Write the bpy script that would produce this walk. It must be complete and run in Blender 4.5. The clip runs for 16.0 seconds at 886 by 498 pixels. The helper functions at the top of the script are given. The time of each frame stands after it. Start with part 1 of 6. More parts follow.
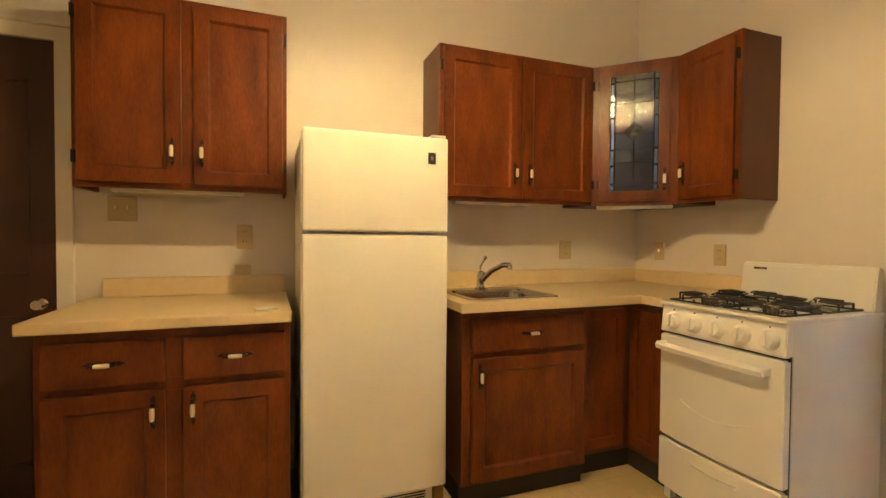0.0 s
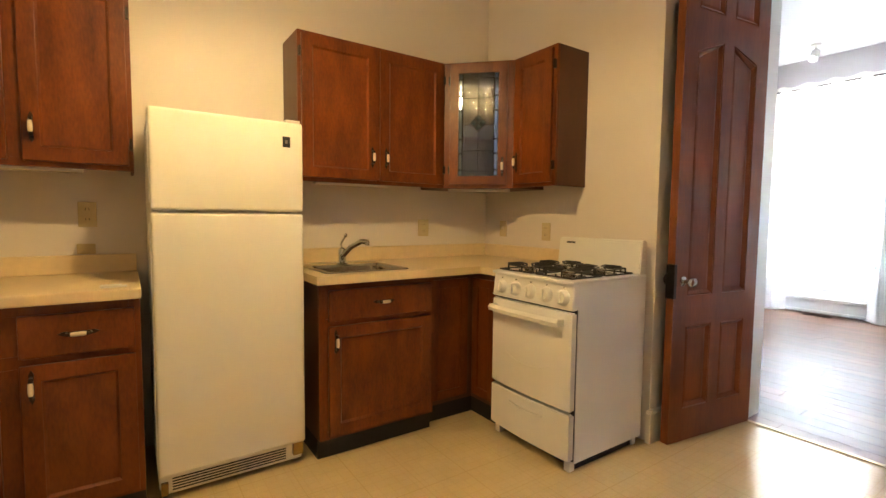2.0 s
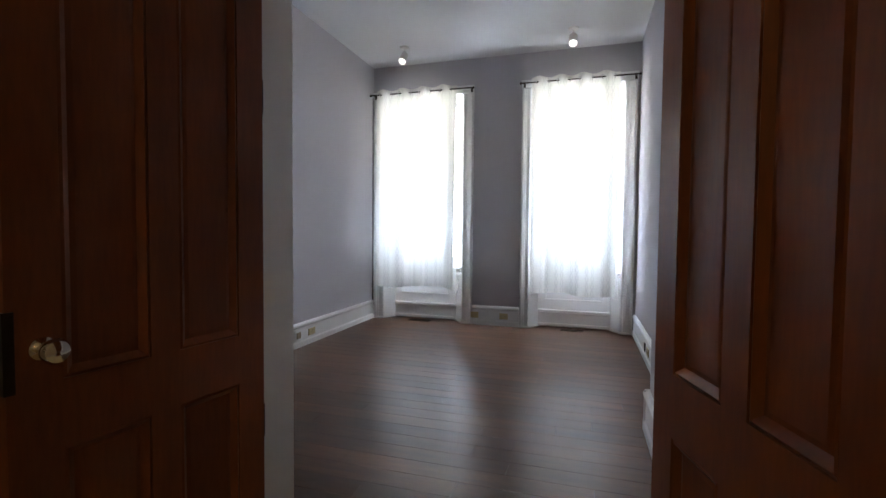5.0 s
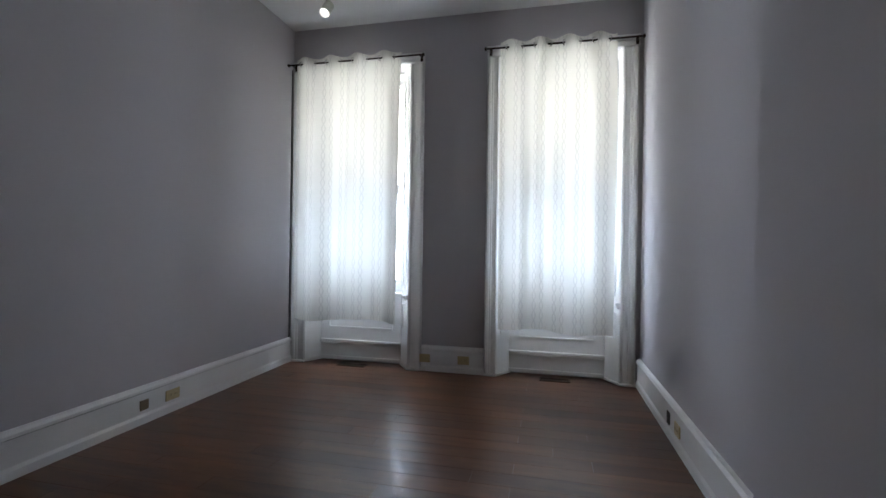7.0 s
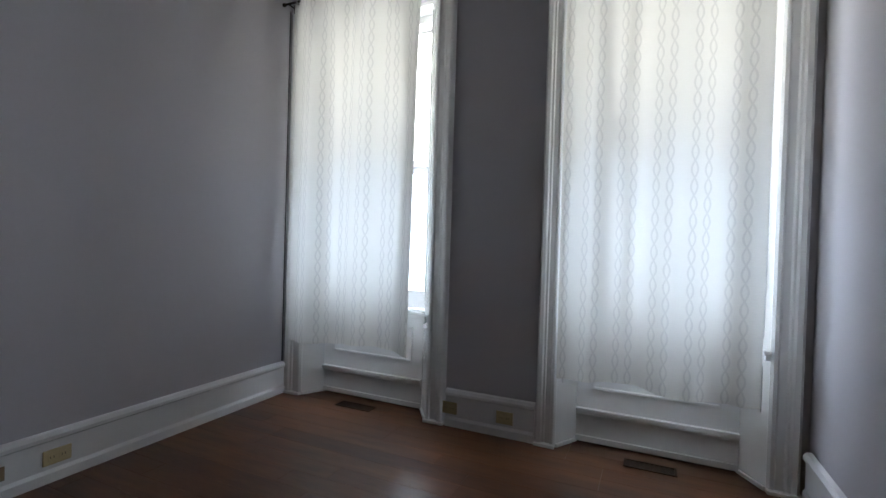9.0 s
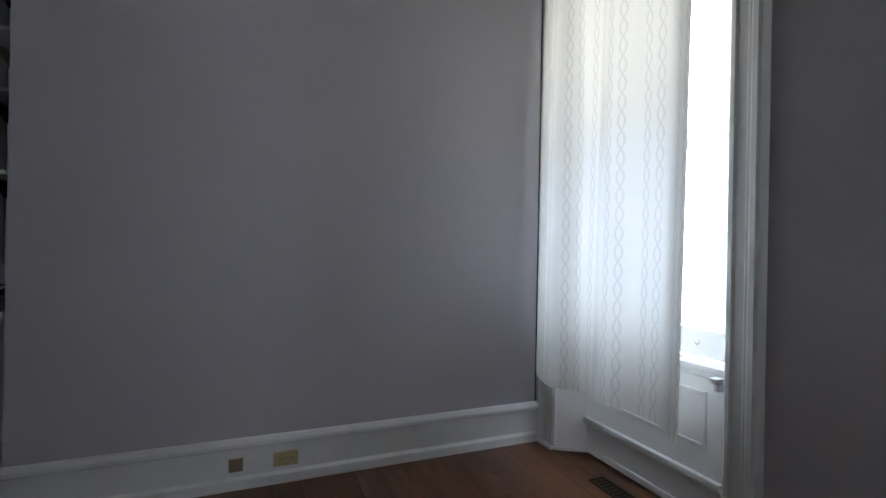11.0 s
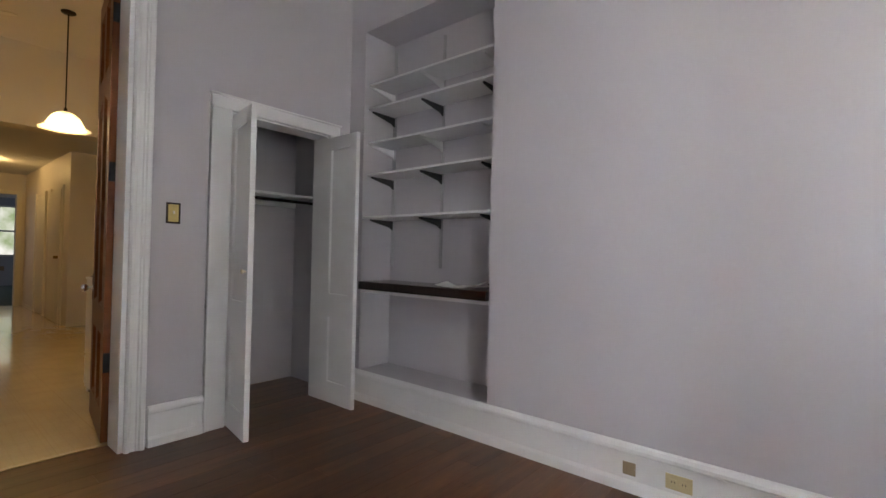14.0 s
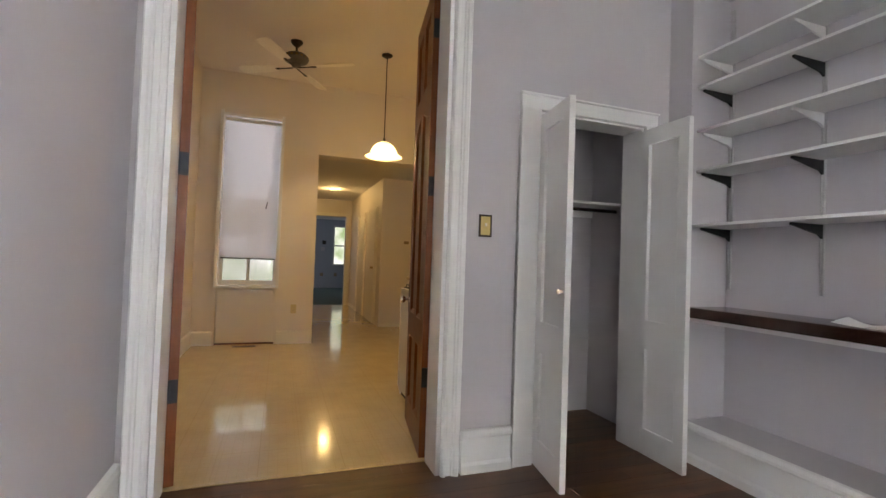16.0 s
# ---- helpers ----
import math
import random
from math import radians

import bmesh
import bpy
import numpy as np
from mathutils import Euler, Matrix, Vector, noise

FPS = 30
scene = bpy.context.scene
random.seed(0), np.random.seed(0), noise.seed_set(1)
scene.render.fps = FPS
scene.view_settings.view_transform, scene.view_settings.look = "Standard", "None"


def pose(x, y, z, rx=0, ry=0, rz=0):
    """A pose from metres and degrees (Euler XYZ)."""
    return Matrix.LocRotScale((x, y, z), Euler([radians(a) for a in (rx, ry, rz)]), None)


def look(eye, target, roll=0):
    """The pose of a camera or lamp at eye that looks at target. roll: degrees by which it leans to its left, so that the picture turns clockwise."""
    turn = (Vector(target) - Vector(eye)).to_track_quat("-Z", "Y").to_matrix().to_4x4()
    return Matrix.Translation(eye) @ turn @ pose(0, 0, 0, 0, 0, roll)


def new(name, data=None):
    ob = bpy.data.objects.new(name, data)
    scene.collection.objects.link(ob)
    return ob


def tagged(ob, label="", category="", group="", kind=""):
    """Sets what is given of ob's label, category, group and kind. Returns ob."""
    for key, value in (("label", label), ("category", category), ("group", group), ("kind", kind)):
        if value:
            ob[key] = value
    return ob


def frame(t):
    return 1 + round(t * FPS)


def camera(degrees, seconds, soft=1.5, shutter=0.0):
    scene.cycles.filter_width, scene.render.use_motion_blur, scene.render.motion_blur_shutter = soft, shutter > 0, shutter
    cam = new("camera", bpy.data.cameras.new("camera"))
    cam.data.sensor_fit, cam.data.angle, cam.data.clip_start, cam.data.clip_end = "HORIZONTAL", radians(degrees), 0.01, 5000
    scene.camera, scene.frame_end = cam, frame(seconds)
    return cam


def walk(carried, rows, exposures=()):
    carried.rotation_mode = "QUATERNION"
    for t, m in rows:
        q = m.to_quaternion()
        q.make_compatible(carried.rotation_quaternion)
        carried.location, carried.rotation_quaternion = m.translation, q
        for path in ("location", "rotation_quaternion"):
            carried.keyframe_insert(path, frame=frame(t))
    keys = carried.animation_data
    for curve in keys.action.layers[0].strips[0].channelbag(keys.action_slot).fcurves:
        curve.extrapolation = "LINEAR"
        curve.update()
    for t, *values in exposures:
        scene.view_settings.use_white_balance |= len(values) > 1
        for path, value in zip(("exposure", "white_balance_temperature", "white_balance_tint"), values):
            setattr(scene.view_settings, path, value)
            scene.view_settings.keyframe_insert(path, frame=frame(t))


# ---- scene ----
cam = camera(87.7, 16.0, shutter=0.0)
PATH = [
    (0, (1.414, -0.01, 1.194), (2.116, 1.862, 1.148), 0.4),
    (0.5, (1.383, -0.119, 1.189), (1.998, 1.783, 1.112), 0.3),
    (1, (1.376, -0.188, 1.189), (2.017, 1.704, 1.093), -0.0),
    (1.5, (1.402, -0.239, 1.181), (2.205, 1.59, 1.075), -0.1),
    (2, (1.455, -0.301, 1.198), (2.58, 1.346, 1.063), 0.6),
    (2.5, (1.638, -0.301, 1.188), (3.147, 1.008, 1.085), 0.8),
    (3, (1.915, -0.316, 1.173), (3.688, 0.607, 1.107), 0.5),
    (3.5, (2.21, -0.397, 1.176), (4.066, 0.347, 1.124), 1.5),
    (4, (2.486, -0.414, 1.164), (4.353, 0.299, 1.084), 1.8),
    (4.2, (2.603, -0.386, 1.152), (4.475, 0.314, 1.065), 1.5),
    (6.3, (4.056, 0.011, 1.152), (6.013, 0.419, 1.116), 0.2),
    (6.5, (4.205, -0.006, 1.143), (6.159, 0.417, 1.114), 0.1),
    (7, (4.575, -0.027, 1.124), (6.524, 0.424, 1.124), 0.8),
    (7.5, (4.931, 0.013, 1.11), (6.899, 0.373, 1.128), 0.7),
    (8, (5.276, -0.056, 1.155), (7.235, 0.348, 1.149), 0.8),
    (8.2, (5.426, -0.07, 1.158), (7.373, 0.389, 1.15), 1.0),
    (10.3, (6.747, 0.004, 1.173), (8.023, 1.544, 1.156), 1.4),
    (10.5, (6.846, 0.024, 1.169), (8.004, 1.655, 1.171), 1.3),
    (11, (7.039, 0.059, 1.158), (7.798, 1.909, 1.16), 1.1),
    (11.5, (7.272, 0.081, 1.16), (7.603, 2.053, 1.123), 0.9),
    (12, (7.455, 0.149, 1.174), (7.391, 2.147, 1.112), 0.4),
    (12.5, (7.631, 0.172, 1.177), (7.125, 2.107, 1.139), -0.0),
    (13, (7.728, 0.16, 1.191), (6.863, 1.963, 1.19), 1.1),
    (13.5, (7.77, 0.127, 1.163), (6.671, 1.798, 1.191), 1.2),
    (14, (7.74, 0.081, 1.155), (6.45, 1.609, 1.181), 1.2),
    (14.5, (7.653, 0.034, 1.155), (6.187, 1.394, 1.186), 1.0),
    (15, (7.475, 0.003, 1.166), (5.854, 1.172, 1.229), 0.6),
    (15.5, (7.292, 0.012, 1.166), (5.532, 0.958, 1.249), 1.0),
    (16, (7.076, 0.065, 1.169), (5.191, 0.73, 1.219), 2.0),
]

# ---- light ----
EXPOSURES = [(0, 2.72, 6550, 10), (2.0, 2.70, 6550, 10), (2.5, 2.5, 6550, 10), (3.0, 2.1, 6550, 10), (3.5, 1.62, 6550, 10), (4.0, 1.15, 6550, 10),
             (4.6, 0.62, 6500, 10), (6.4, -0.18, 6500, 9), (7.0, -0.35, 6500, 9), (8.0, -0.65, 6500, 9), (10.5, -0.6, 6500, 9), (12.0, -0.3, 6600, 10), (12.5, 0.12, 6700, 11), (13.2, 0.85, 7000, 12), (14.0, 1.25, 7250, 13), (14.5, 1.55, 7300, 13),
             (16, 1.75, 7350, 12)]
walk(cam, [(t, look(eye, target, roll)) for t, eye, target, roll in PATH], EXPOSURES)

world = bpy.data.worlds.new("sky")
scene.world = world
world.use_nodes = True
wn = world.node_tree.nodes
sky = wn.new("ShaderNodeTexSky")
sky.sky_type, sky.sun_disc = "NISHITA", False
sky.sun_elevation, sky.sun_rotation = radians(50), radians(0)
wn["Background"].inputs[1].default_value = 0.12
world.node_tree.links.new(sky.outputs[0], wn["Background"].inputs[0])

sun = new("sun", bpy.data.lights.new("sun", "SUN"))
sun.data.energy, sun.data.angle, sun.data.color = 3.0, radians(0.5), (1, 0.95, 0.88)
sun.matrix_world = pose(0, 0, 20, 40, 0, 180)


def area_lamp(name, m, sx, sy, watts, colour):
    ob = new(name, bpy.data.lights.new(name, "AREA"))
    d = ob.data
    d.shape, d.size, d.size_y, d.energy, d.color = "RECTANGLE", sx, sy, watts, colour
    ob.matrix_world = m
    return ob


def bulb(name, place, watts, colour, radius=0.03):
    ob = new(name, bpy.data.lights.new(name, "POINT"))
    ob.data.energy, ob.data.color, ob.data.shadow_soft_size = watts, colour, radius
    ob.location = place
    return ob


def spot(name, eye, target, watts, colour, degrees):
    ob = new(name, bpy.data.lights.new(name, "SPOT"))
    d = ob.data
    d.energy, d.color, d.spot_size, d.spot_blend, d.shadow_soft_size = watts, colour, radians(degrees), 0.7, 0.03
    ob.matrix_world = look(eye, target)
    return ob


WARM = (1.0, 0.69, 0.29)
DAY = (0.79, 0.89, 1.06)
SKYBLUE, STREET = (0.73, 0.87, 1.10), (0.90, 0.91, 0.90)
OUT, SHADE, FAN = 1.6, 0.45, 60.0
for y in (1.79, -0.09):
    area_lamp("daylight_standin", pose(9.26, y, 1.225, 0, 90, 0), 1.06, 0.83, 76, SKYBLUE)
    area_lamp("daylight_standin", pose(9.26, y, 2.295, 0, 90, 0), 1.05, 0.83, 58, STREET)
area_lamp("daylight_standin", pose(0.36, -0.325, 2.06, 0, -90, 0), 1.85, 0.66, 4.0, DAY)
# added lamp on the windowless side wall, brightens the back room
area_lamp("daylight_standin", pose(-8.4, -1.45, 1.55, 90, 0, 0), 0.9, 1.5, 7, DAY)
bulb("pendant_bulb", (1.90, 1.133, 2.356), 10.5, WARM, 0.028)
spot("spotlight_beam", (8.06, 1.83, 3.03), (5.2, 1.75, 1.0), 0.4, (1.0, 0.95, 0.90), 95)
spot("spotlight_beam", (8.05, -0.05, 3.03), (5.2, 0.6, 1.0), 0.4, (1.0, 0.95, 0.90), 95)
bulb("recessed_bulb", (-2.5, 1.04, 2.50), 4.8, WARM, 0.05)


# ---- materials ----
def mat(name, colour, rough=0.6, metal=0.0, vary=0.06, scale=6.0, fine=120.0, bump=0.05, second=None, stretch=(1, 1, 1),
        uneven=0.06, spec=0.5, random_tone=0.0, coat=0.0):
    """A painted or plain surface: two scales of tone, uneven gloss and a fine relief, in object metres."""
    m = bpy.data.materials.new(name)
    m.use_nodes = True
    n, l = m.node_tree.nodes, m.node_tree.links
    b = n["Principled BSDF"]
    geo = n.new("ShaderNodeNewGeometry")
    mp = n.new("ShaderNodeMapping")
    mp.inputs["Scale"].default_value = stretch
    l.new(geo.outputs["Position"], mp.inputs["Vector"])
    big, small = n.new("ShaderNodeTexNoise"), n.new("ShaderNodeTexNoise")
    big.inputs["Scale"].default_value, big.inputs["Detail"].default_value = scale, 5
    small.inputs["Scale"].default_value, small.inputs["Detail"].default_value = fine, 3
    l.new(mp.outputs[0], big.inputs["Vector"])
    l.new(mp.outputs[0], small.inputs["Vector"])
    ramp = n.new("ShaderNodeMix")
    ramp.data_type = "RGBA"
    dark = second or tuple(c * (1 - 2.2 * vary) for c in colour)
    ramp.inputs["A"].default_value, ramp.inputs["B"].default_value = (*dark, 1), (*colour, 1)
    spread = n.new("ShaderNodeMapRange")
    spread.inputs["From Min"].default_value, spread.inputs["From Max"].default_value = 0.3, 0.65
    mixed = n.new("ShaderNodeMix")
    mixed.inputs["Factor"].default_value = 0.3
    l.new(big.outputs["Fac"], mixed.inputs["A"])
    l.new(small.outputs["Fac"], mixed.inputs["B"])
    l.new(mixed.outputs["Result"], spread.inputs["Value"])
    l.new(spread.outputs["Result"], ramp.inputs["Factor"])
    out = ramp.outputs["Result"]
    if random_tone:
        info, hsv = n.new("ShaderNodeObjectInfo"), n.new("ShaderNodeHueSaturation")
        rr = n.new("ShaderNodeMapRange")
        rr.inputs["To Min"].default_value, rr.inputs["To Max"].default_value = 1 - random_tone, 1 + random_tone
        l.new(info.outputs["Random"], rr.inputs["Value"])
        l.new(rr.outputs["Result"], hsv.inputs["Value"])
        l.new(out, hsv.inputs["Color"])
        out = hsv.outputs["Color"]
    l.new(out, b.inputs["Base Color"])
    gl = n.new("ShaderNodeMapRange")
    gl.inputs["To Min"].default_value, gl.inputs["To Max"].default_value = max(0.02, rough - uneven), min(1, rough + uneven)
    l.new(big.outputs["Fac"], gl.inputs["Value"])
    l.new(gl.outputs["Result"], b.inputs["Roughness"])
    b.inputs["Metallic"].default_value = metal
    b.inputs["Specular IOR Level"].default_value = spec
    b.inputs["Coat Weight"].default_value = coat
    b.inputs["Coat Roughness"].default_value = 0.12
    if bump:
        bp = n.new("ShaderNodeBump")
        bp.inputs["Strength"].default_value, bp.inputs["Distance"].default_value = bump, 0.004
        l.new(mixed.outputs["Result"], bp.inputs["Height"])
        l.new(bp.outputs[0], b.inputs["Normal"])
    return m


def glow(name, colour, strength):
    m = bpy.data.materials.new(name)
    m.use_nodes = True
    n, l = m.node_tree.nodes, m.node_tree.links
    n.remove(n["Principled BSDF"])
    e = n.new("ShaderNodeEmission")
    e.inputs[0].default_value, e.inputs[1].default_value = (*colour, 1), strength
    l.new(e.outputs[0], n["Material Output"].inputs[0])
    return m


def glass(name, rough=0.0, tint=(1, 1, 1), bump=0.0, scale=40.0):
    m = bpy.data.materials.new(name)
    m.use_nodes = True
    n, l = m.node_tree.nodes, m.node_tree.links
    b = n["Principled BSDF"]
    b.inputs["Base Color"].default_value = (*tint, 1)
    b.inputs["Roughness"].default_value, b.inputs["Transmission Weight"].default_value = rough, 1
    b.inputs["IOR"].default_value = 1.45
    if bump:
        t, bp = n.new("ShaderNodeTexNoise"), n.new("ShaderNodeBump")
        t.inputs["Scale"].default_value = scale
        bp.inputs["Strength"].default_value, bp.inputs["Distance"].default_value = bump, 0.01
        l.new(t.outputs["Fac"], bp.inputs["Height"])
        l.new(bp.outputs[0], b.inputs["Normal"])
    return m


M_WALL = mat("lavender_grey_wall_paint", (0.51, 0.492, 0.518), 0.85, vary=0.02, scale=1.2, fine=220, bump=0.08, spec=0.2)
M_CEIL = mat("white_ceiling_paint", (0.70, 0.70, 0.71), 0.85, vary=0.015, scale=1.0, fine=180, bump=0.06, spec=0.2)
M_KWALL = mat("cream_wall_paint", (0.72, 0.66, 0.60), 0.5, vary=0.025, scale=1.2, fine=200, bump=0.08)
M_TRIM = mat("white_gloss_trim_paint", (0.77, 0.77, 0.77), 0.40, vary=0.02, scale=5, fine=90, bump=0.06)
M_CREAMTRIM = mat("ivory_trim_paint", (0.76, 0.72, 0.64), 0.35, vary=0.03, scale=5, fine=90, bump=0.06)
M_CAB = mat("red_brown_stained_cabinet_wood", (0.185, 0.046, 0.0058), 0.36, second=(0.062, 0.0125, 0.0022), scale=3.6, fine=42,
            stretch=(3, 3, 0.9), bump=0.06, spec=0.32)
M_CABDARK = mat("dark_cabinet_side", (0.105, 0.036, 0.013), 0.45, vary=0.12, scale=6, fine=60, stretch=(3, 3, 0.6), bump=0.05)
M_DOOR = mat("varnished_red_brown_door_wood", (0.235, 0.070, 0.019), 0.45, second=(0.130, 0.038, 0.012), scale=2.2, fine=34,
             stretch=(3, 3, 0.4), bump=0.04, spec=0.3)
M_DARKDOOR = mat("dark_brown_door_paint", (0.05, 0.018, 0.012), 0.35, vary=0.1, scale=3, fine=60, stretch=(4, 4, 0.5))
M_WHITE = mat("white_enamel", (0.80, 0.79, 0.75), 0.36, vary=0.012, scale=3, fine=160, bump=0.03, coat=0.2)
M_FRIDGE = mat("textured_white_refrigerator_enamel", (0.80, 0.77, 0.68), 0.42, vary=0.015, scale=3, fine=400, bump=0.12)
M_LAM = mat("almond_laminate", (0.74, 0.59, 0.36), 0.4, vary=0.04, scale=30, fine=300, bump=0.02)
M_STEEL = mat("brushed_stainless_steel", (0.46, 0.44, 0.41), 0.19, metal=1, uneven=0.05, vary=0.05, scale=8, fine=150, stretch=(1, 12, 1), bump=0.03)
M_CHROME = mat("polished_chrome", (0.75, 0.74, 0.72), 0.12, metal=1, vary=0.03, bump=0)
M_BLACK = mat("black_cast_iron", (0.018, 0.017, 0.017), 0.5, vary=0.15, scale=30, bump=0.15)
M_BLACKP = mat("black_plastic", (0.02, 0.02, 0.022), 0.35, vary=0.1, bump=0.02)
M_TOE = mat("black_toe_kick_and_under_shade", (0.015, 0.012, 0.011), 0.6, vary=0.15)
M_BRASS = mat("antique_brass", (0.30, 0.20, 0.08), 0.35, metal=1, vary=0.15, scale=20)
M_BRONZE = mat("dark_bronze_metal", (0.05, 0.038, 0.03), 0.4, metal=1, vary=0.1, scale=20)
M_IVORY = mat("cream_ceramic", (0.80, 0.72, 0.55), 0.2, vary=0.02, bump=0)
M_ALMOND = mat("almond_plastic", (0.55, 0.45, 0.25), 0.35, vary=0.03, scale=20, bump=0.02)
M_SLOT = mat("dark_slot", (0.03, 0.025, 0.02), 0.6, bump=0)
M_IRONG = mat("blackened_hinge_iron", (0.03, 0.032, 0.036), 0.5, metal=0.6, vary=0.15, scale=30)
M_MAHOG = mat("dark_mahogany_desktop", (0.042, 0.014, 0.009), 0.22, second=(0.018, 0.007, 0.005), scale=5, fine=40, stretch=(0.5, 5, 5), coat=0.4, uneven=0.03)
M_PLANK = mat("walnut_laminate_plank", (0.140, 0.060, 0.028), 0.30, second=(0.062, 0.026, 0.013), scale=3.5, fine=22,
              stretch=(4.5, 0.5, 4.5), bump=0, random_tone=0.25, uneven=0.012, spec=0.38)
M_GOLD = mat("worn_brass_strip", (0.55, 0.42, 0.22), 0.35, metal=0.7, vary=0.12, scale=20)
M_PAPER = mat("white_paper", (0.82, 0.82, 0.80), 0.7, vary=0.02)
M_CARPET = mat("teal_grey_carpet", (0.10, 0.15, 0.15), 0.95, vary=0.15, scale=12, fine=300, bump=0.4)
M_BLUEWALL = mat("blue_grey_wall_paint", (0.36, 0.39, 0.45), 0.6, vary=0.03, scale=1.2, fine=200)
M_RUBBER = mat("grey_rubber", (0.1, 0.1, 0.1), 0.7)


def vinyl(name):
    """Sheet vinyl printed with a small square lattice in larger squares, glossy and slightly uneven."""
    m = mat(name, (0.70, 0.55, 0.31), 0.16, vary=0.05, scale=5, fine=70, bump=0.012, coat=0.6)
    m.node_tree.nodes["Principled BSDF"].inputs["Coat Roughness"].default_value = 0.07
    n, l = m.node_tree.nodes, m.node_tree.links
    b = n["Principled BSDF"]
    base = b.inputs["Base Color"].links[0].from_socket
    geo, mp = n.new("ShaderNodeNewGeometry"), n.new("ShaderNodeMapping")
    l.new(geo.outputs["Position"], mp.inputs["Vector"])
    small, large = n.new("ShaderNodeTexBrick"), n.new("ShaderNodeTexBrick")
    for t, size, gap in ((small, 0.0508, 0.0022), (large, 0.2286, 0.003)):
        t.offset = 0.0
        t.inputs["Scale"].default_value, t.inputs["Brick Width"].default_value, t.inputs["Row Height"].default_value = 1.0, size, size
        t.inputs["Mortar Size"].default_value, t.inputs["Mortar Smooth"].default_value = gap, 0.4
        t.inputs["Color1"].default_value = t.inputs["Color2"].default_value = (1, 1, 1, 1)
        l.new(mp.outputs[0], t.inputs["Vector"])
    small.inputs["Mortar"].default_value = (0.94, 0.92, 0.87, 1)
    large.inputs["Mortar"].default_value = (0.93, 0.91, 0.85, 1)
    small.inputs["Color2"].default_value = (0.985, 0.98, 0.965, 1)
    for t in (small, large):
        k = n.new("ShaderNodeMix")
        k.data_type, k.blend_type = "RGBA", "MULTIPLY"
        k.inputs["Factor"].default_value = 1.0
        l.new(base, k.inputs["A"])
        l.new(t.outputs["Color"], k.inputs["B"])
        base = k.outputs["Result"]
    l.new(base, b.inputs["Base Color"])
    return m


M_VINYL = vinyl("cream_patterned_sheet_vinyl")
M_PANE = glass("window_glass")
M_WARMBULB = glow("warm_lit_bulb", (1.0, 0.78, 0.45), 1.2)


# ---- building blocks ----
def box(bm, x0, x1, y0, y1, z0, z1, bevel=0.0, segments=2):
    made = bmesh.ops.create_cube(bm, size=1.0, matrix=Matrix.Translation(((x0 + x1) / 2, (y0 + y1) / 2, (z0 + z1) / 2))
                                 @ Matrix.Diagonal((abs(x1 - x0), abs(y1 - y0), abs(z1 - z0), 1)))
    if bevel:
        edges = {e for v in made["verts"] for e in v.link_edges}
        bmesh.ops.bevel(bm, geom=list(edges), offset=bevel, segments=segments, affect="EDGES", profile=0.6)
    return bm


def boxed(*rows, bevel=0.0):
    bm = bmesh.new()
    for r in rows:
        box(bm, *r, bevel=bevel)
    return bm


def tube(bm, a, b, r0, r1=None, sides=16, caps=True):
    """A round bar from a to b."""
    a, b = Vector(a), Vector(b)
    turn = (b - a).to_track_quat("Z", "Y").to_matrix().to_4x4()
    bmesh.ops.create_cone(bm, cap_ends=caps, segments=sides, radius1=r0, radius2=r0 if r1 is None else r1, depth=(b - a).length,
                          matrix=Matrix.Translation((a + b) / 2) @ turn)
    return bm


def bent(bm, points, r, sides=10):
    """A bar that follows points, with balls at the bends."""
    for a, b in zip(points, points[1:]):
        tube(bm, a, b, r, sides=sides)
    for p in points[1:-1]:
        bmesh.ops.create_uvsphere(bm, u_segments=sides, v_segments=6, radius=r, matrix=Matrix.Translation(p))
    return bm


def lathe(bm, rows, centre=(0, 0, 0), sides=32, turn=None):
    """A turned shape from rows of radius and height."""
    rings = []
    m = Matrix.Translation(centre) @ (turn or Matrix())
    for r, h in rows:
        rings.append([bm.verts.new(m @ Vector((r * math.cos(k * math.tau / sides), r * math.sin(k * math.tau / sides), h)))
                      for k in range(sides)])
    for p, q in zip(rings, rings[1:]):
        for k in range(sides):
            bm.faces.new((p[k], p[(k + 1) % sides], q[(k + 1) % sides], q[k]))
    return bm


def prism(bm, outline, axis, a, b):
    """An outline of two coordinates, drawn out along the axis from a to b."""
    def at(u, v, w):
        return {"x": (w, u, v), "y": (u, w, v), "z": (u, v, w)}[axis]
    p = [bm.verts.new(at(u, v, a)) for u, v in outline]
    q = [bm.verts.new(at(u, v, b)) for u, v in outline]
    bm.faces.new(p), bm.faces.new(q)
    for k in range(len(p)):
        bm.faces.new((p[k], p[(k + 1) % len(p)], q[(k + 1) % len(p)], q[k]))
    bmesh.ops.recalc_face_normals(bm, faces=bm.faces)
    return bm


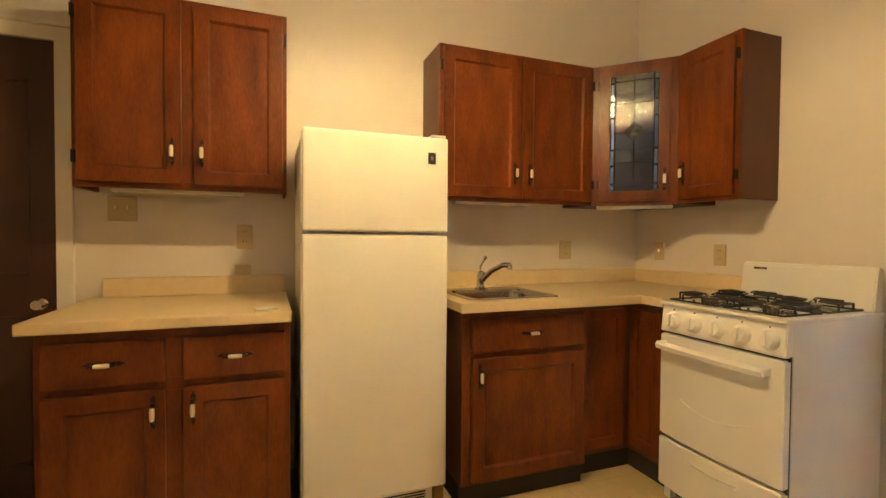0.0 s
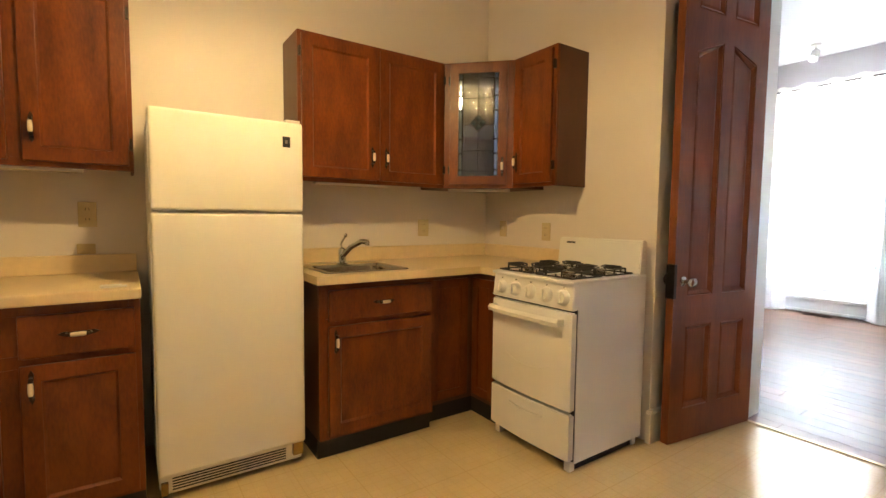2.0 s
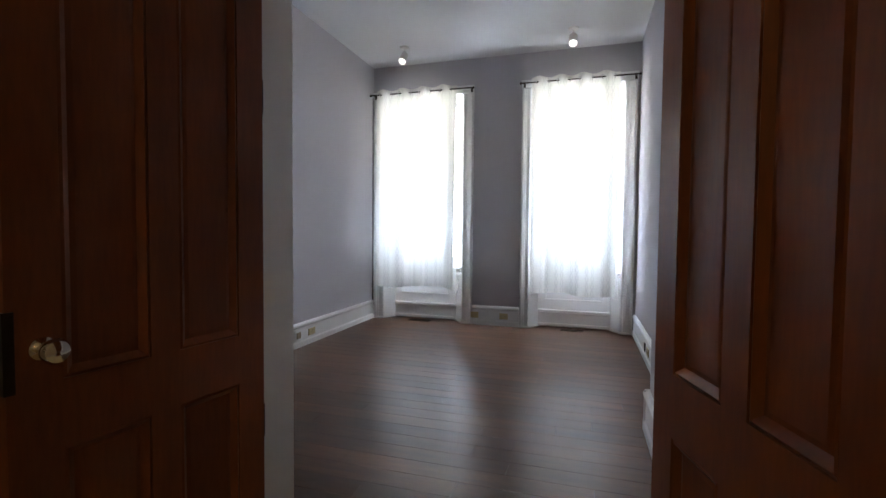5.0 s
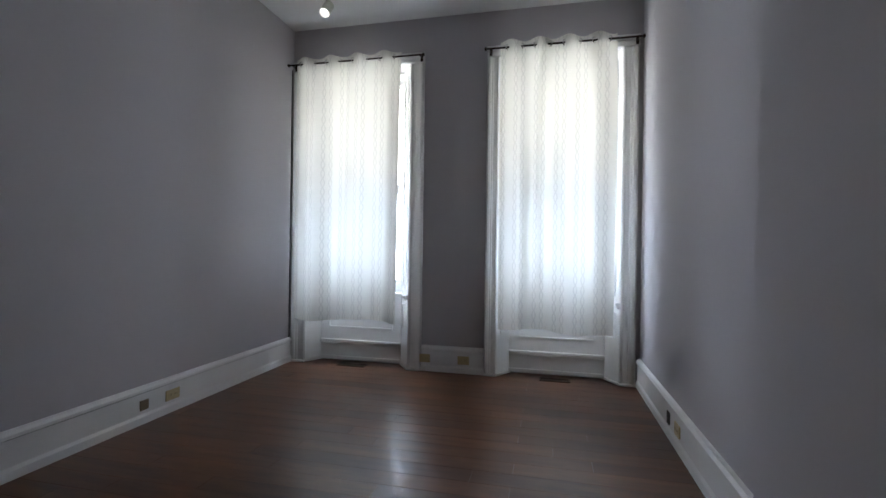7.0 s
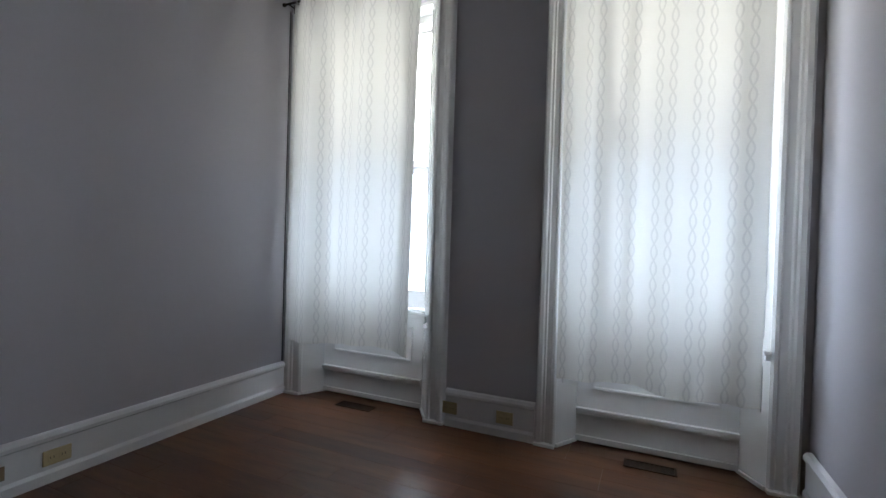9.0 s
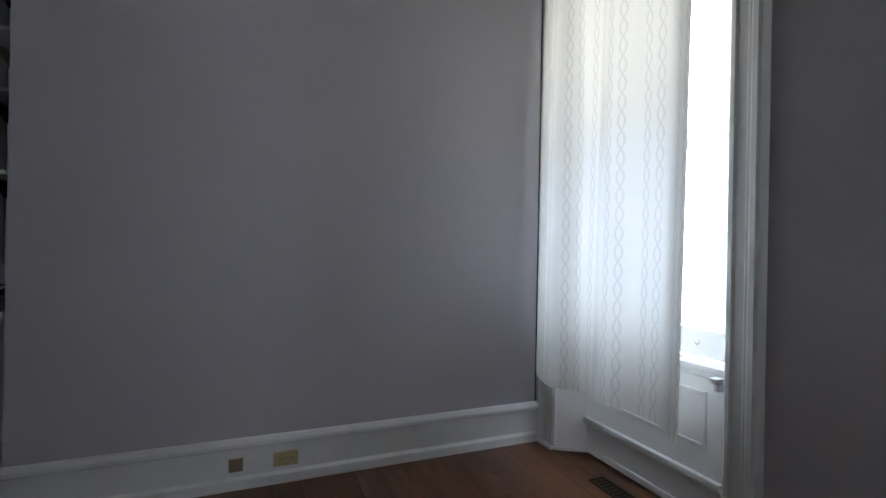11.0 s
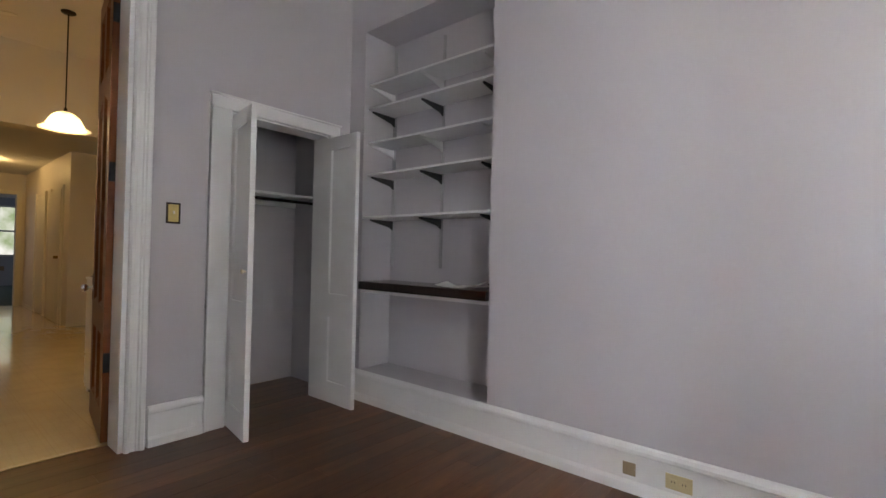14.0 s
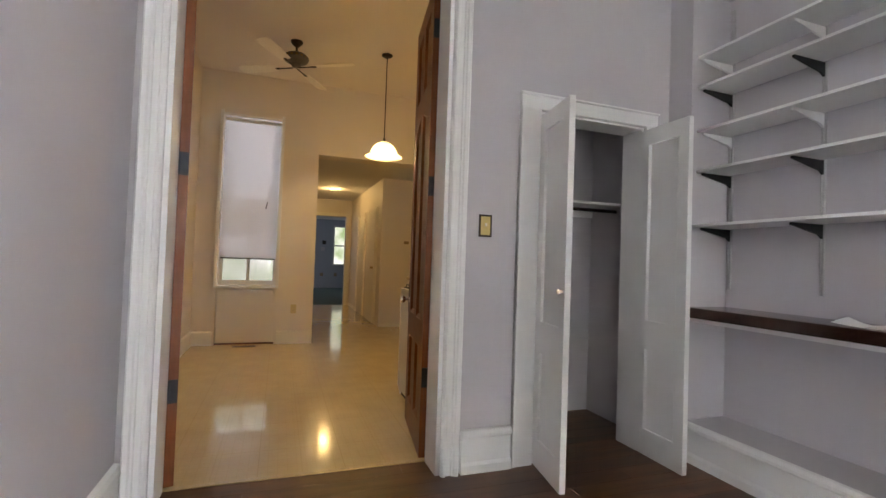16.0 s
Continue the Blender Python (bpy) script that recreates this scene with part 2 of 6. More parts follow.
def mitred(bm, x0, x1, z0, z1, s, y0, y1, bevel=0.0):
    """A mitred rectangular frame of width s, in one piece, between y0 and y1."""
    loops = []
    for y, k in ((y0, 0), (y0, s), (y1, s), (y1, 0)):
        loops.append([bm.verts.new(p) for p in ((x0 + k, y, z0 + k), (x1 - k, y, z0 + k), (x1 - k, y, z1 - k), (x0 + k, y, z1 - k))])
    faces = []
    for p, q in zip(loops, loops[1:] + loops[:1]):
        for k in range(4):
            faces.append(bm.faces.new((p[k], p[(k + 1) % 4], q[(k + 1) % 4], q[k])))
    bmesh.ops.recalc_face_normals(bm, faces=faces)
    if bevel:
        rim = [e for e in {e for f in faces for e in f.edges} if len(e.link_faces) == 2 and e.calc_face_angle() > 0.5]
        bmesh.ops.bevel(bm, geom=rim, offset=bevel, segments=2, affect="EDGES", profile=0.6)
    return bm


def part(name, bm, material, parent=None, label="", smooth=False, local=False):
    bmesh.ops.recalc_face_normals(bm, faces=bm.faces)
    me = bpy.data.meshes.new(name)
    bm.to_mesh(me)
    bm.free()
    me.materials.append(material)
    if smooth:
        me.polygons.foreach_set("use_smooth", [True] * len(me.polygons))
        me.set_sharp_from_angle(angle=radians(40))
    ob = new(name, me)
    if parent is not None:
        ob.parent = parent
        if not local:
            ob.matrix_parent_inverse = parent.matrix_basis.inverted()
    return tagged(ob, label)


def thing(name, m, label, category, group="", kind=""):
    ob = new(name)
    ob.empty_display_size = 0.1
    ob.matrix_world = m
    return tagged(ob, label, category, group, kind)


def structure(name, bm, material, label):
    return tagged(part(name, bm, material), label, name.split("_")[0], kind="structure")


# ---- the shell ----
ZK, ZL, ZH = 3.50, 3.265, 2.55          # ceilings: kitchen, front room, hall
YR, YL, XW, XD, XK = -0.77, 2.47, 8.705, 4.69, 3.744
structure("wall_party_kitchen", boxed((-4.45, XK, YL, YL + 0.4, 0, 3.6)), M_KWALL, "cream painted kitchen wall")
structure("wall_party", boxed(
    (XK, 4.87, YL, YL + 0.4, 0, 3.6), (4.87, 6.106, YL, YL + 0.4, 0, 0.235), (4.87, 6.106, YL, YL + 0.4, 2.925, 3.6),
    (4.87, 6.106, 2.79, YL + 0.4, 0.235, 2.925), (6.106, 9.4, YL, YL + 0.4, 0, 3.6)), M_WALL,
    "lavender-grey plaster wall with a tall shelf niche")
structure("wall_right", boxed((XD, 9.4, YR - 0.3, YR, 0, 3.6), (XD, 6.0, YR, -0.58, 0, ZL)), M_WALL,
          "lavender-grey plaster wall with a shallow jog")
# window wall: piers, spandrels and lintels round two tall openings
rows = [(XW, 9.27, 0.418, 1.262, 0, 3.6), (XW, 9.27, 2.300, YL, 0, 3.6), (XW, 9.27, YR, -0.600, 0, 3.6),
        (XW, 9.27, 1.262, 2.300, 2.84, 3.6), (XW, 9.27, -0.600, 0.418, 2.84, 3.6),
        (8.855, 9.27, 1.262, 2.300, 0, 0.66), (8.855, 9.27, -0.600, 0.418, 0, 0.66)]
structure("wall_windows", boxed(*rows), M_WALL, "lavender-grey front wall with two tall windows")
# dividing wall: living face, closet, deep passage
structure("wall_divider", boxed(
    (4.51, XD, 0.93, 1.49, 0, 3.6), (4.51, XD, 2.27, YL, 0, 3.6), (4.51, XD, 1.49, 2.27, 2.08, 3.6),
    (4.51, XD, -1.1, -0.45, 0, 3.6), (4.51, XD, -0.45, 0.93, 2.86, 3.6)), M_WALL, "lavender-grey dividing wall with closet and double doorway")
structure("wall_stove", boxed(
    (XK, 3.90, 1.065, YL, 0, 3.6), (3.90, 4.51, 1.065, 1.40, 0, 3.6), (3.90, 4.51, 1.40, YL, 2.55, 3.6),
    (XK, 4.51, -1.3, -0.81, 0, 3.6), (XK, 4.51, -0.81, 1.065, 3.46, 3.6)), M_KWALL, "cream painted wall with a deep doorway")
structure("wall_kitchen_side", boxed((0.3, XK, -1.25, -0.95, 0, 3.6)), M_KWALL, "cream painted side wall")
structure("wall_kitchen_window", boxed(
    (0.32, 0.62, -0.95, -0.68, 0, 3.6), (0.32, 0.62, 0.03, 0.51, 0, 3.6), (0.32, 0.62, -0.68, 0.03, 2.96, 3.6),
    (0.32, 0.58, -0.68, 0.03, 0, 0.76), (0.32, 0.62, 0.51, YL, ZH, 3.6)), M_KWALL, "cream painted wall with a tall window and hall opening")
structure("wall_hall", boxed(
    (-0.90, -0.74, 1.69, YL, 0, ZH), (-4.35, -0.90, 1.69, 1.85, 0, ZH), (-4.35, 0.32, 0.35, 0.51, 0, ZH),
    (-4.51, -4.35, 0.35, 0.80, 0, ZH), (-4.51, -4.35, 1.56, 1.85, 0, ZH), (-4.51, -4.35, 0.80, 1.56, 2.15, ZH)), M_KWALL,
    "cream painted hallway walls")
structure("wall_back_room", boxed(
    (-10.9, -10.6, -1.5, 1.93, 0, ZH), (-10.9, -10.6, 2.75, 4.5, 0, ZH), (-10.9, -10.6, 1.93, 2.75, 0, 0.85),
    (-10.9, -10.6, 1.93, 2.75, 2.33, ZH), (-10.6, -4.51, -1.7, -1.5, 0, ZH), (-10.6, -4.51, 4.3, 4.5, 0, ZH),
    (-4.6, -4.51, -1.5, 0.35, 0, ZH), (-4.6, -4.51, 1.85, 4.3, 0, ZH)), M_BLUEWALL, "blue-grey painted back room walls")
structure("ceiling_kitchen", boxed((0.3, 4.0, -1.2, YL + 0.1, ZK, ZK + 0.15)), M_KWALL, "cream painted high ceiling")
structure("ceiling_passage", boxed((XK + 0.002, 4.508, -0.808, 1.063, 3.44, 3.458)), M_CEIL, "white painted passage ceiling")
structure("ceiling_front_room", boxed((4.5, 9.3, -1.0, YL + 0.1, ZL, ZL + 0.2)), M_CEIL, "white painted high ceiling")
structure("ceiling_hall", boxed((-10.8, 0.32, -1.6, 4.4, ZH, ZH + 0.12)), M_CEIL, "white painted low hall ceiling")
structure("ceiling_closet", boxed((3.9, 4.52, 1.4, YL, 2.45, 2.55)), M_CEIL, "closet ceiling")
structure("floor_kitchen", boxed((-4.43, 3.75, -1.1, YL, -0.1, 0), (3.75, 4.49, -1.1, 1.07, -0.1, 0)), M_VINYL, "glossy cream sheet vinyl floor")
structure("floor_back_room", boxed((-10.7, -4.43, -1.6, 4.4, -0.1, 0)), M_CARPET, "teal-grey carpeted floor")
structure("floor_base", boxed((4.49, 9.3, -1.0, YL + 0.3, -0.12, -0.012), (3.89, 4.49, 1.39, YL, -0.12, -0.012)), M_SLOT, "dark underlay of the plank floor")

# ---- trim ----
BASE = [(0, 0), (0.032, 0), (0.032, 0.045), (0.022, 0.062), (0.022, 0.190), (0.034, 0.200), (0.034, 0.216), (0.022, 0.232), (0, 0.236)]
PLAIN = [(0, 0), (0.02, 0), (0.02, 0.16), (0.012, 0.175), (0, 0.178)]


def skirting(axis, a, b, face, way, outline, material, label):
    """Baseboard on the wall at face, which looks towards way, from a to b along the axis."""
    bm = prism(bmesh.new(), [(face + way * d, z) for d, z in outline], axis, a, b)
    return structure("baseboard", bm, material, label)


def skirting_x(a, b, face, way, outline=BASE, material=M_TRIM, label="tall white moulded baseboard"):
    bm = bmesh.new()
    prism(bm, [(face + way * d, z) for d, z in outline], "x", a, b)
    return structure("baseboard", bm, material, label)


skirting_x(XD, 8.665, YL, -1)
skirting_x(6.0, 8.665, YR, 1)
skirting_x(XD, 6.034, -0.58, 1)
skirting("y", YR + 0.03, -0.58 + 0.03, 6.0, 1, BASE, M_TRIM, "tall white moulded baseboard")
skirting("y", 0.54, 1.114, XW, -1, BASE, M_TRIM, "tall white moulded baseboard")
skirting("y", 1.045, 1.350, XD, 1, BASE, M_TRIM, "tall white moulded baseboard")
skirting("y", 2.368, 2.435, XD, 1, BASE, M_TRIM, "tall white moulded baseboard")
for a, b in ((0.06, 0.51), (-0.93, -0.71)):
    skirting("y", a, b, 0.62, 1, PLAIN, M_CREAMTRIM, "ivory painted baseboard")
skirting("y", -0.71, 0.06, 0.58, 1, [(0, 0), (0.012, 0), (0.012, 0.02), (0, 0.02)], M_CABDARK, "thin dark floor moulding")
skirting_x(0.62, XK, -0.95, 1, PLAIN, M_CREAMTRIM, "ivory painted baseboard")
skirting("y", 1.045, 1.072, XK, -1, PLAIN, M_CREAMTRIM, "ivory painted baseboard")
skirting_x(3.745, 4.5, 1.065, -1, PLAIN, M_CREAMTRIM, "ivory painted baseboard")
skirting("y", 1.69, YL, -0.74, 1, [(0, 0), (0.012, 0), (0.012, 0.05), (0, 0.05)], M_CREAMTRIM, "low ivory baseboard")
skirting_x(-4.35, -2.9, 1.69, -1, [(0, 0), (0.012, 0), (0.012, 0.05), (0, 0.05)], M_CREAMTRIM, "low ivory baseboard")

# casing across a wall at x, with stepped mouldings; y0 and y1 are its edges
CAS = [(0, 0), (0, 0.018), (0.010, 0.030), (0.022, 0.030), (0.028, 0.020), (0.052, 0.018), (0.058, 0.026), (0.066, 0.026), (0.074, 0.036),
       (0.090, 0.040), (0.098, 0.034), (0.105, 0.0)]


def casing_leg(name, face, way, inner, out, z0, z1, material, width=0.105, parent=None):
    """Upright moulded casing: inner is the edge by the opening, out the way (+1 or -1) it spreads."""
    k = width / 0.105
    bm = prism(bmesh.new(), [(face + way * d, inner + out * u * k) for u, d in CAS], "z", z0, z1)
    return part(name, bm, material, parent)


def casing_head(name, face, way, y0, y1, z0, material, width=0.105, parent=None):
    k = width / 0.105
    bm = prism(bmesh.new(), [(face + way * d, z0 + u * k) for u, d in CAS], "y", y0, y1)
    return part(name, bm, material, parent)


def set_of_trim(name, label):
    ob = new(name)
    return tagged(ob, label, "trim", kind="structure")


t1 = set_of_trim("trim_doorway", "white moulded casing round the double doorway")
casing_leg("casing", XD, 1, 0.93, 1, 0, 2.86, M_TRIM, parent=t1)
casing_leg("casing", XD, 1, -0.45, -1, 0, 2.86, M_TRIM, parent=t1)
casing_head("casing_head", XD, 1, -0.555, 1.035, 2.862, M_TRIM, parent=t1)
part("jamb", boxed((4.50, XD - 0.002, 0.905, 0.929, 0, 2.86)), M_TRIM, t1)
part("jamb", boxed((4.50, XD - 0.002, -0.449, -0.425, 0, 2.86)), M_TRIM, t1)
t2 = set_of_trim("trim_closet", "white moulded casing round the closet")
for y0, y1, bead in ((1.356, 1.49, 1.356), (2.27, 2.36, 2.348)):
    c = boxed((XD - 0.001, XD + 0.020, y0, y1, 0, 2.080), bevel=0.002)
    box(c, XD - 0.001, XD + 0.030, bead, bead + 0.012, 0, 2.080, 0.004)
    part("casing", c, M_TRIM, t2)
c = boxed((XD - 0.001, XD + 0.021, 1.356, 2.36, 2.0805, 2.160), bevel=0.002)
box(c, XD - 0.001, XD + 0.032, 1.350, 2.366, 2.1605, 2.174, 0.004)
part("casing_head", c, M_TRIM, t2)
part("jamb", boxed((4.512, XD - 0.002, 1.4915, 1.506, 0, 2.066)), M_TRIM, t2)
part("jamb", boxed((4.512, XD - 0.002, 2.254, 2.2685, 0, 2.066)), M_TRIM, t2)
part("jamb_head", boxed((4.512, XD - 0.002, 1.4915, 2.2685, 2.067, 2.0785)), M_TRIM, t2)
tagged(part("threshold", boxed((4.475, 4.505, -0.44, 0.92, 0.0005, 0.007), bevel=0.002), M_GOLD), "worn brass threshold strip between the floors",
       "threshold", kind="structure")


# ---- the double doors ----
def ogee(bm, x0, x1, z0, z1, rise, depth):
    """A raised panel whose top slopes up by rise."""
    a = [(x0, z0), (x1, z0), (x1, z1 + rise), (x0, z1)]
    m = 0.025
    b = [(x0 + m, z0 + m), (x1 - m, z0 + m), (x1 - m, z1 + rise - m), (x0 + m, z1 - m)]
    c = [(x0 + m + 0.012, z0 + m + 0.012), (x1 - m - 0.012, z0 + m + 0.012), (x1 - m - 0.012, z1 + rise - m - 0.012), (x0 + m + 0.012, z1 - m - 0.012)]
    for side in (-1, 1):
        y = side * depth
        rings = []
        for pts, yy in ((a, y * 1.0), ([(p[0] + 0.008 * (1 if p[0] < (x0 + x1) / 2 else -1), p[1] + 0.008 * (1 if p[1] < z0 + 0.1 else -1)) for p in a], y * 1.28),
                        (b, y * 0.40), (c, y * 0.55)):
            rings.append([bm.verts.new((x, yy, z)) for x, z in pts])
        for p, q in zip(rings, rings[1:]):
            for k in range(4):
                bm.faces.new((p[k], p[(k + 1) % 4], q[(k + 1) % 4], q[k]))
        bm.faces.new(rings[-1])
    return bm


def panelled_leaf(name, m, width, height, label, rise_sign, knob_side):
    """A tall leaf, hinged at its x = 0: two low panels, two long ones under a sloping rail and two at the top."""
    t = 0.022
    d = thing(name, m, label, "door")
    w, s, mid = width, 0.105, 0.085
    half = (w - 2 * s - mid) / 2
    lo, hi = (s, s + half), (s + half + mid, w - s)
    f = bmesh.new()
    box(f, 0, s, -t, t, 0.012, height), box(f, w - s, w, -t, t, 0.012, height)
    box(f, s, w - s, -t, t, 0.012, 0.19), box(f, s, w - s, -t, t, 0.64, 0.80), box(f, s, w - s, -t, t, height - 0.13, height)
    box(f, lo[1], hi[0], -t, t, 0.19, 0.64), box(f, lo[1], hi[0], -t, t, 0.80, height - 0.13)
    za, zb = 2.06, 2.17
    for (a, b), r in ((lo, 1), (hi, -1)):
        pts = [(a, za + (0.0 if r == 1 else 0.07)), (b, za + (0.07 if r == 1 else 0.0)), (b, zb + 0.10), (a, zb + 0.10)]
        prism(f, pts, "y", -t, t)
    part("frame", f, M_DOOR, d, local=True)
    for a, b in (lo, hi):
        part("panel", ogee(bmesh.new(), a, b, 0.19, 0.64, 0, t * 0.75), M_DOOR, d, local=True)
    part("panel", ogee(bmesh.new(), lo[0], lo[1], 0.80, za, 0.07, t * 0.75), M_DOOR, d, local=True)
    part("panel", ogee(bmesh.new(), hi[0], hi[1], 0.80, za + 0.07, -0.07, t * 0.75), M_DOOR, d, local=True)
    for a, b in (lo, hi):
        part("panel", ogee(bmesh.new(), a, b, zb + 0.10, height - 0.13, 0, t * 0.75), M_DOOR, d, local=True)
    for z in (0.42, 1.55, 2.5):
        part("hinge", box(box(bmesh.new(), -0.006, 0.001, -t * 0.9, t * 0.9, z, z + 0.115), -0.012, 0.003, knob_side * t - 0.008,
                          knob_side * t + 0.010, z, z + 0.115, 0.003), M_IRONG, d, "black iron butt hinge", local=True)
    lock = part("lock_plate", box(bmesh.new(), w - (0.016 if knob_side < 0 else 0.004), w + 0.005, -t - 0.003, t + 0.003, 0.79 if knob_side < 0 else 0.84, 0.97 if knob_side < 0 else 0.93, 0.002), M_BRONZE, d, "dark lock plate", local=True)
    if name == "double_door_leaf":
        for side, material, lab in ((1, M_CHROME, "glass-like polished door knob"), (-1, M_BRONZE, "dark metal door knob")):
            turn = Matrix.Rotation(radians(-90 * side), 4, "X")
            k = lathe(bmesh.new(), [(0.0, 0.0), (0.026, 0.0), (0.026, 0.004), (0.010, 0.008), (0.009, 0.030), (0.018, 0.036), (0.027, 0.046), (0.029, 0.056),
                                    (0.024, 0.066), (0.012, 0.071), (0.0, 0.072)], (w - 0.065, side * t, 0.880), 20, turn)
            part("knob", k, material, d, lab, smooth=True, local=True)
    return d


def swing(hx, hy, tip_x, tip_y, z=0.0):
    return pose(hx, hy, z, 0, 0, math.degrees(math.atan2(tip_y - hy, tip_x - hx)))


panelled_leaf("double_door_leaf", swing(4.475, 0.897, 3.775, 0.998), 0.705, 2.84, "tall varnished red-brown panelled door leaf, open", 1, -1)
panelled_leaf("double_door_leaf_bolted", swing(4.48, -0.405, 3.77, -0.60), 0.705, 2.84,
              "tall varnished red-brown panelled door leaf with flush bolt, open", 1, 1)


# ---- closet ----
def closet_leaf(m, label, sign, knob):
    w, h, t = 0.375, 2.045, 0.016
    d = thing("closet_door", m, label, "door", "closet doors")
    f = bmesh.new()
    s = 0.07
    box(f, 0, s, -t, t, 0.012, h), box(f, w - s, w, -t, t, 0.012, h)
    box(f, s, w - s, -t, t, 0.012, 0.17), box(f, s, w - s, -t, t, 0.66, 0.84), box(f, s, w - s, -t, t, h - 0.10, h)
    part("frame", f, M_TRIM, d, local=True)
    for a, b in ((0.17, 0.66), (0.84, h - 0.10)):
        p = bmesh.new()
        box(p, s - 0.004, w - s + 0.004, -t * 0.35, t * 0.35, a - 0.004, b + 0.004)
        for side in (-1, 1):
            prism(p, [(s, side * t * 0.98), (s + 0.012, side * t * 0.35), (s, side * t * 0.35)], "z", a, b)
            prism(p, [(w - s, side * t * 0.98), (w - s - 0.012, side * t * 0.35), (w - s, side * t * 0.35)], "z", a, b)
        part("panel", p, M_TRIM, d, local=True)
    if knob:
        part("knob", lathe(bmesh.new(), [(0, 0), (0.008, 0), (0.007, 0.012), (0.013, 0.018), (0.014, 0.024), (0.008, 0.030), (0, 0.031)],
                           (w - 0.03, sign * t, 1.03), 16, Matrix.Rotation(radians(-90 * sign), 4, "X")), M_IVORY, d, "small round white knob", smooth=True, local=True)
    return d


closet_leaf(swing(4.70, 1.512, 5.06, 1.455), "white painted closet door leaf with small knob, open", -1, True)
closet_leaf(swing(4.70, 2.252, 5.06, 2.250), "white painted two-panel closet door leaf, open", 1, False)
sh = thing("closet_shelf", pose(4.1, 1.9, 1.62), "white painted closet shelf on a batten with hanging rail", "shelf")
part("board", boxed((3.905, 4.26, 1.405, YL - 0.005, 1.62, 1.640)), M_TRIM, sh)
part("batten", boxed((3.905, 3.925, 1.405, YL - 0.005, 1.56, 1.619)), M_TRIM, sh)
part("rail", tube(bmesh.new(), (4.2, 1.402, 1.585), (4.2, YL - 0.002, 1.585), 0.013), M_BRONZE, sh, "dark hanging rail")
structure("wall_closet_lining", boxed((3.9005, 3.903, 1.40, YL, 0, 2.45), (3.905, 4.51, 1.398, 1.402, 0, 2.45)), M_WALL, "lavender-grey closet lining")


# ---- shelf niche ----
def bracket(bm, x, z, dark_reach):
    """A pressed shelf bracket: a tapering arm below the board, hung on the rail."""
    prism(bm, [(2.775, z), (2.775 - dark_reach, z), (2.775 - dark_reach, z - 0.012), (2.745, z - 0.055), (2.775, z - 0.075)], "x", x - 0.006, x + 0.006)
    return bm


for k, (z, dark, front) in enumerate(((2.510, False, 2.500), (2.318, True, 2.500), (2.042, False, 2.500), (1.790, True, 2.500), (1.446, True, 2.462))):
    s = thing("wall_shelf", pose(5.49, 2.64, z), "white painted shelf board on " + ("black" if dark else "white") + " steel brackets in the niche", "shelf", "niche shelves")
    part("board", box(bmesh.new(), 4.885, 6.098, front, 2.765, z - 0.016, z, 0.002), M_TRIM, s)
    for x in (4.90, 5.436, 5.985):
        part("bracket", bracket(bmesh.new(), x, z - 0.017, 0.24), M_BLACK if dark else M_TRIM, s, "black steel bracket" if dark else "white steel bracket")
for x in (4.90, 5.436, 5.985):
    rl = thing("shelf_rail", pose(x, 2.785, 1.05), "slotted steel shelf standard screwed to the niche back", "shelf rail", "shelf rails")
    part("channel", boxed((x - 0.010, x + 0.010, 2.784, 2.790, 1.05, 2.86), (x - 0.010, x - 0.006, 2.776, 2.784, 1.05, 2.86),
                          (x + 0.006, x + 0.010, 2.776, 2.784, 1.05, 2.86)), mat("grey_painted_steel", (0.45, 0.45, 0.46), 0.45, vary=0.05), rl)
desk = thing("niche_desk", pose(5.49, 2.6, 0.86), "dark mahogany desktop resting on a white batten in the niche", "desk")
part("top", box(bmesh.new(), 4.878, 6.104, 2.44, 2.785, 0.872, 0.935, 0.006), M_MAHOG, desk)
part("batten", boxed((4.875, 6.10, 2.472, 2.79, 0.846, 0.871)), M_TRIM, desk, "white painted batten")
def curled_sheet(w, d, lift, turn_up):
    """A thin booklet page whose far corners curl up; turn_up says which way it leans."""
    bm = bmesh.new()
    nu, nv = 10, 8
    top, low = [], []
    for i in range(nu + 1):
        u = i / nu
        for j in range(nv + 1):
            v = j / nv
            e = u if turn_up > 0 else 1 - u
            z = lift * e ** 3 * (0.4 + 0.6 * v) + 0.004 * math.sin(5 * u + 3 * v) * v
            top.append(bm.verts.new(((u - 0.5) * w, (v - 0.5) * d, z + 0.0052)))
            low.append(bm.verts.new(((u - 0.5) * w, (v - 0.5) * d, z + 0.0040)))
    at = lambda i, j: i * (nv + 1) + j
    for i in range(nu):
        for j in range(nv):
            q = (at(i, j), at(i + 1, j), at(i + 1, j + 1), at(i, j + 1))
            bm.faces.new([top[k] for k in q]), bm.faces.new([low[k] for k in reversed(q)])
    edge = [at(i, 0) for i in range(nu + 1)] + [at(nu, j) for j in range(1, nv + 1)] + [at(i, nv) for i in range(nu - 1, -1, -1)] + [at(0, j) for j in range(nv - 1, 0, -1)]
    for a, b in zip(edge, edge[1:] + edge[:1]):
        bm.faces.new((top[a], low[a], low[b], top[b]))
    return bm


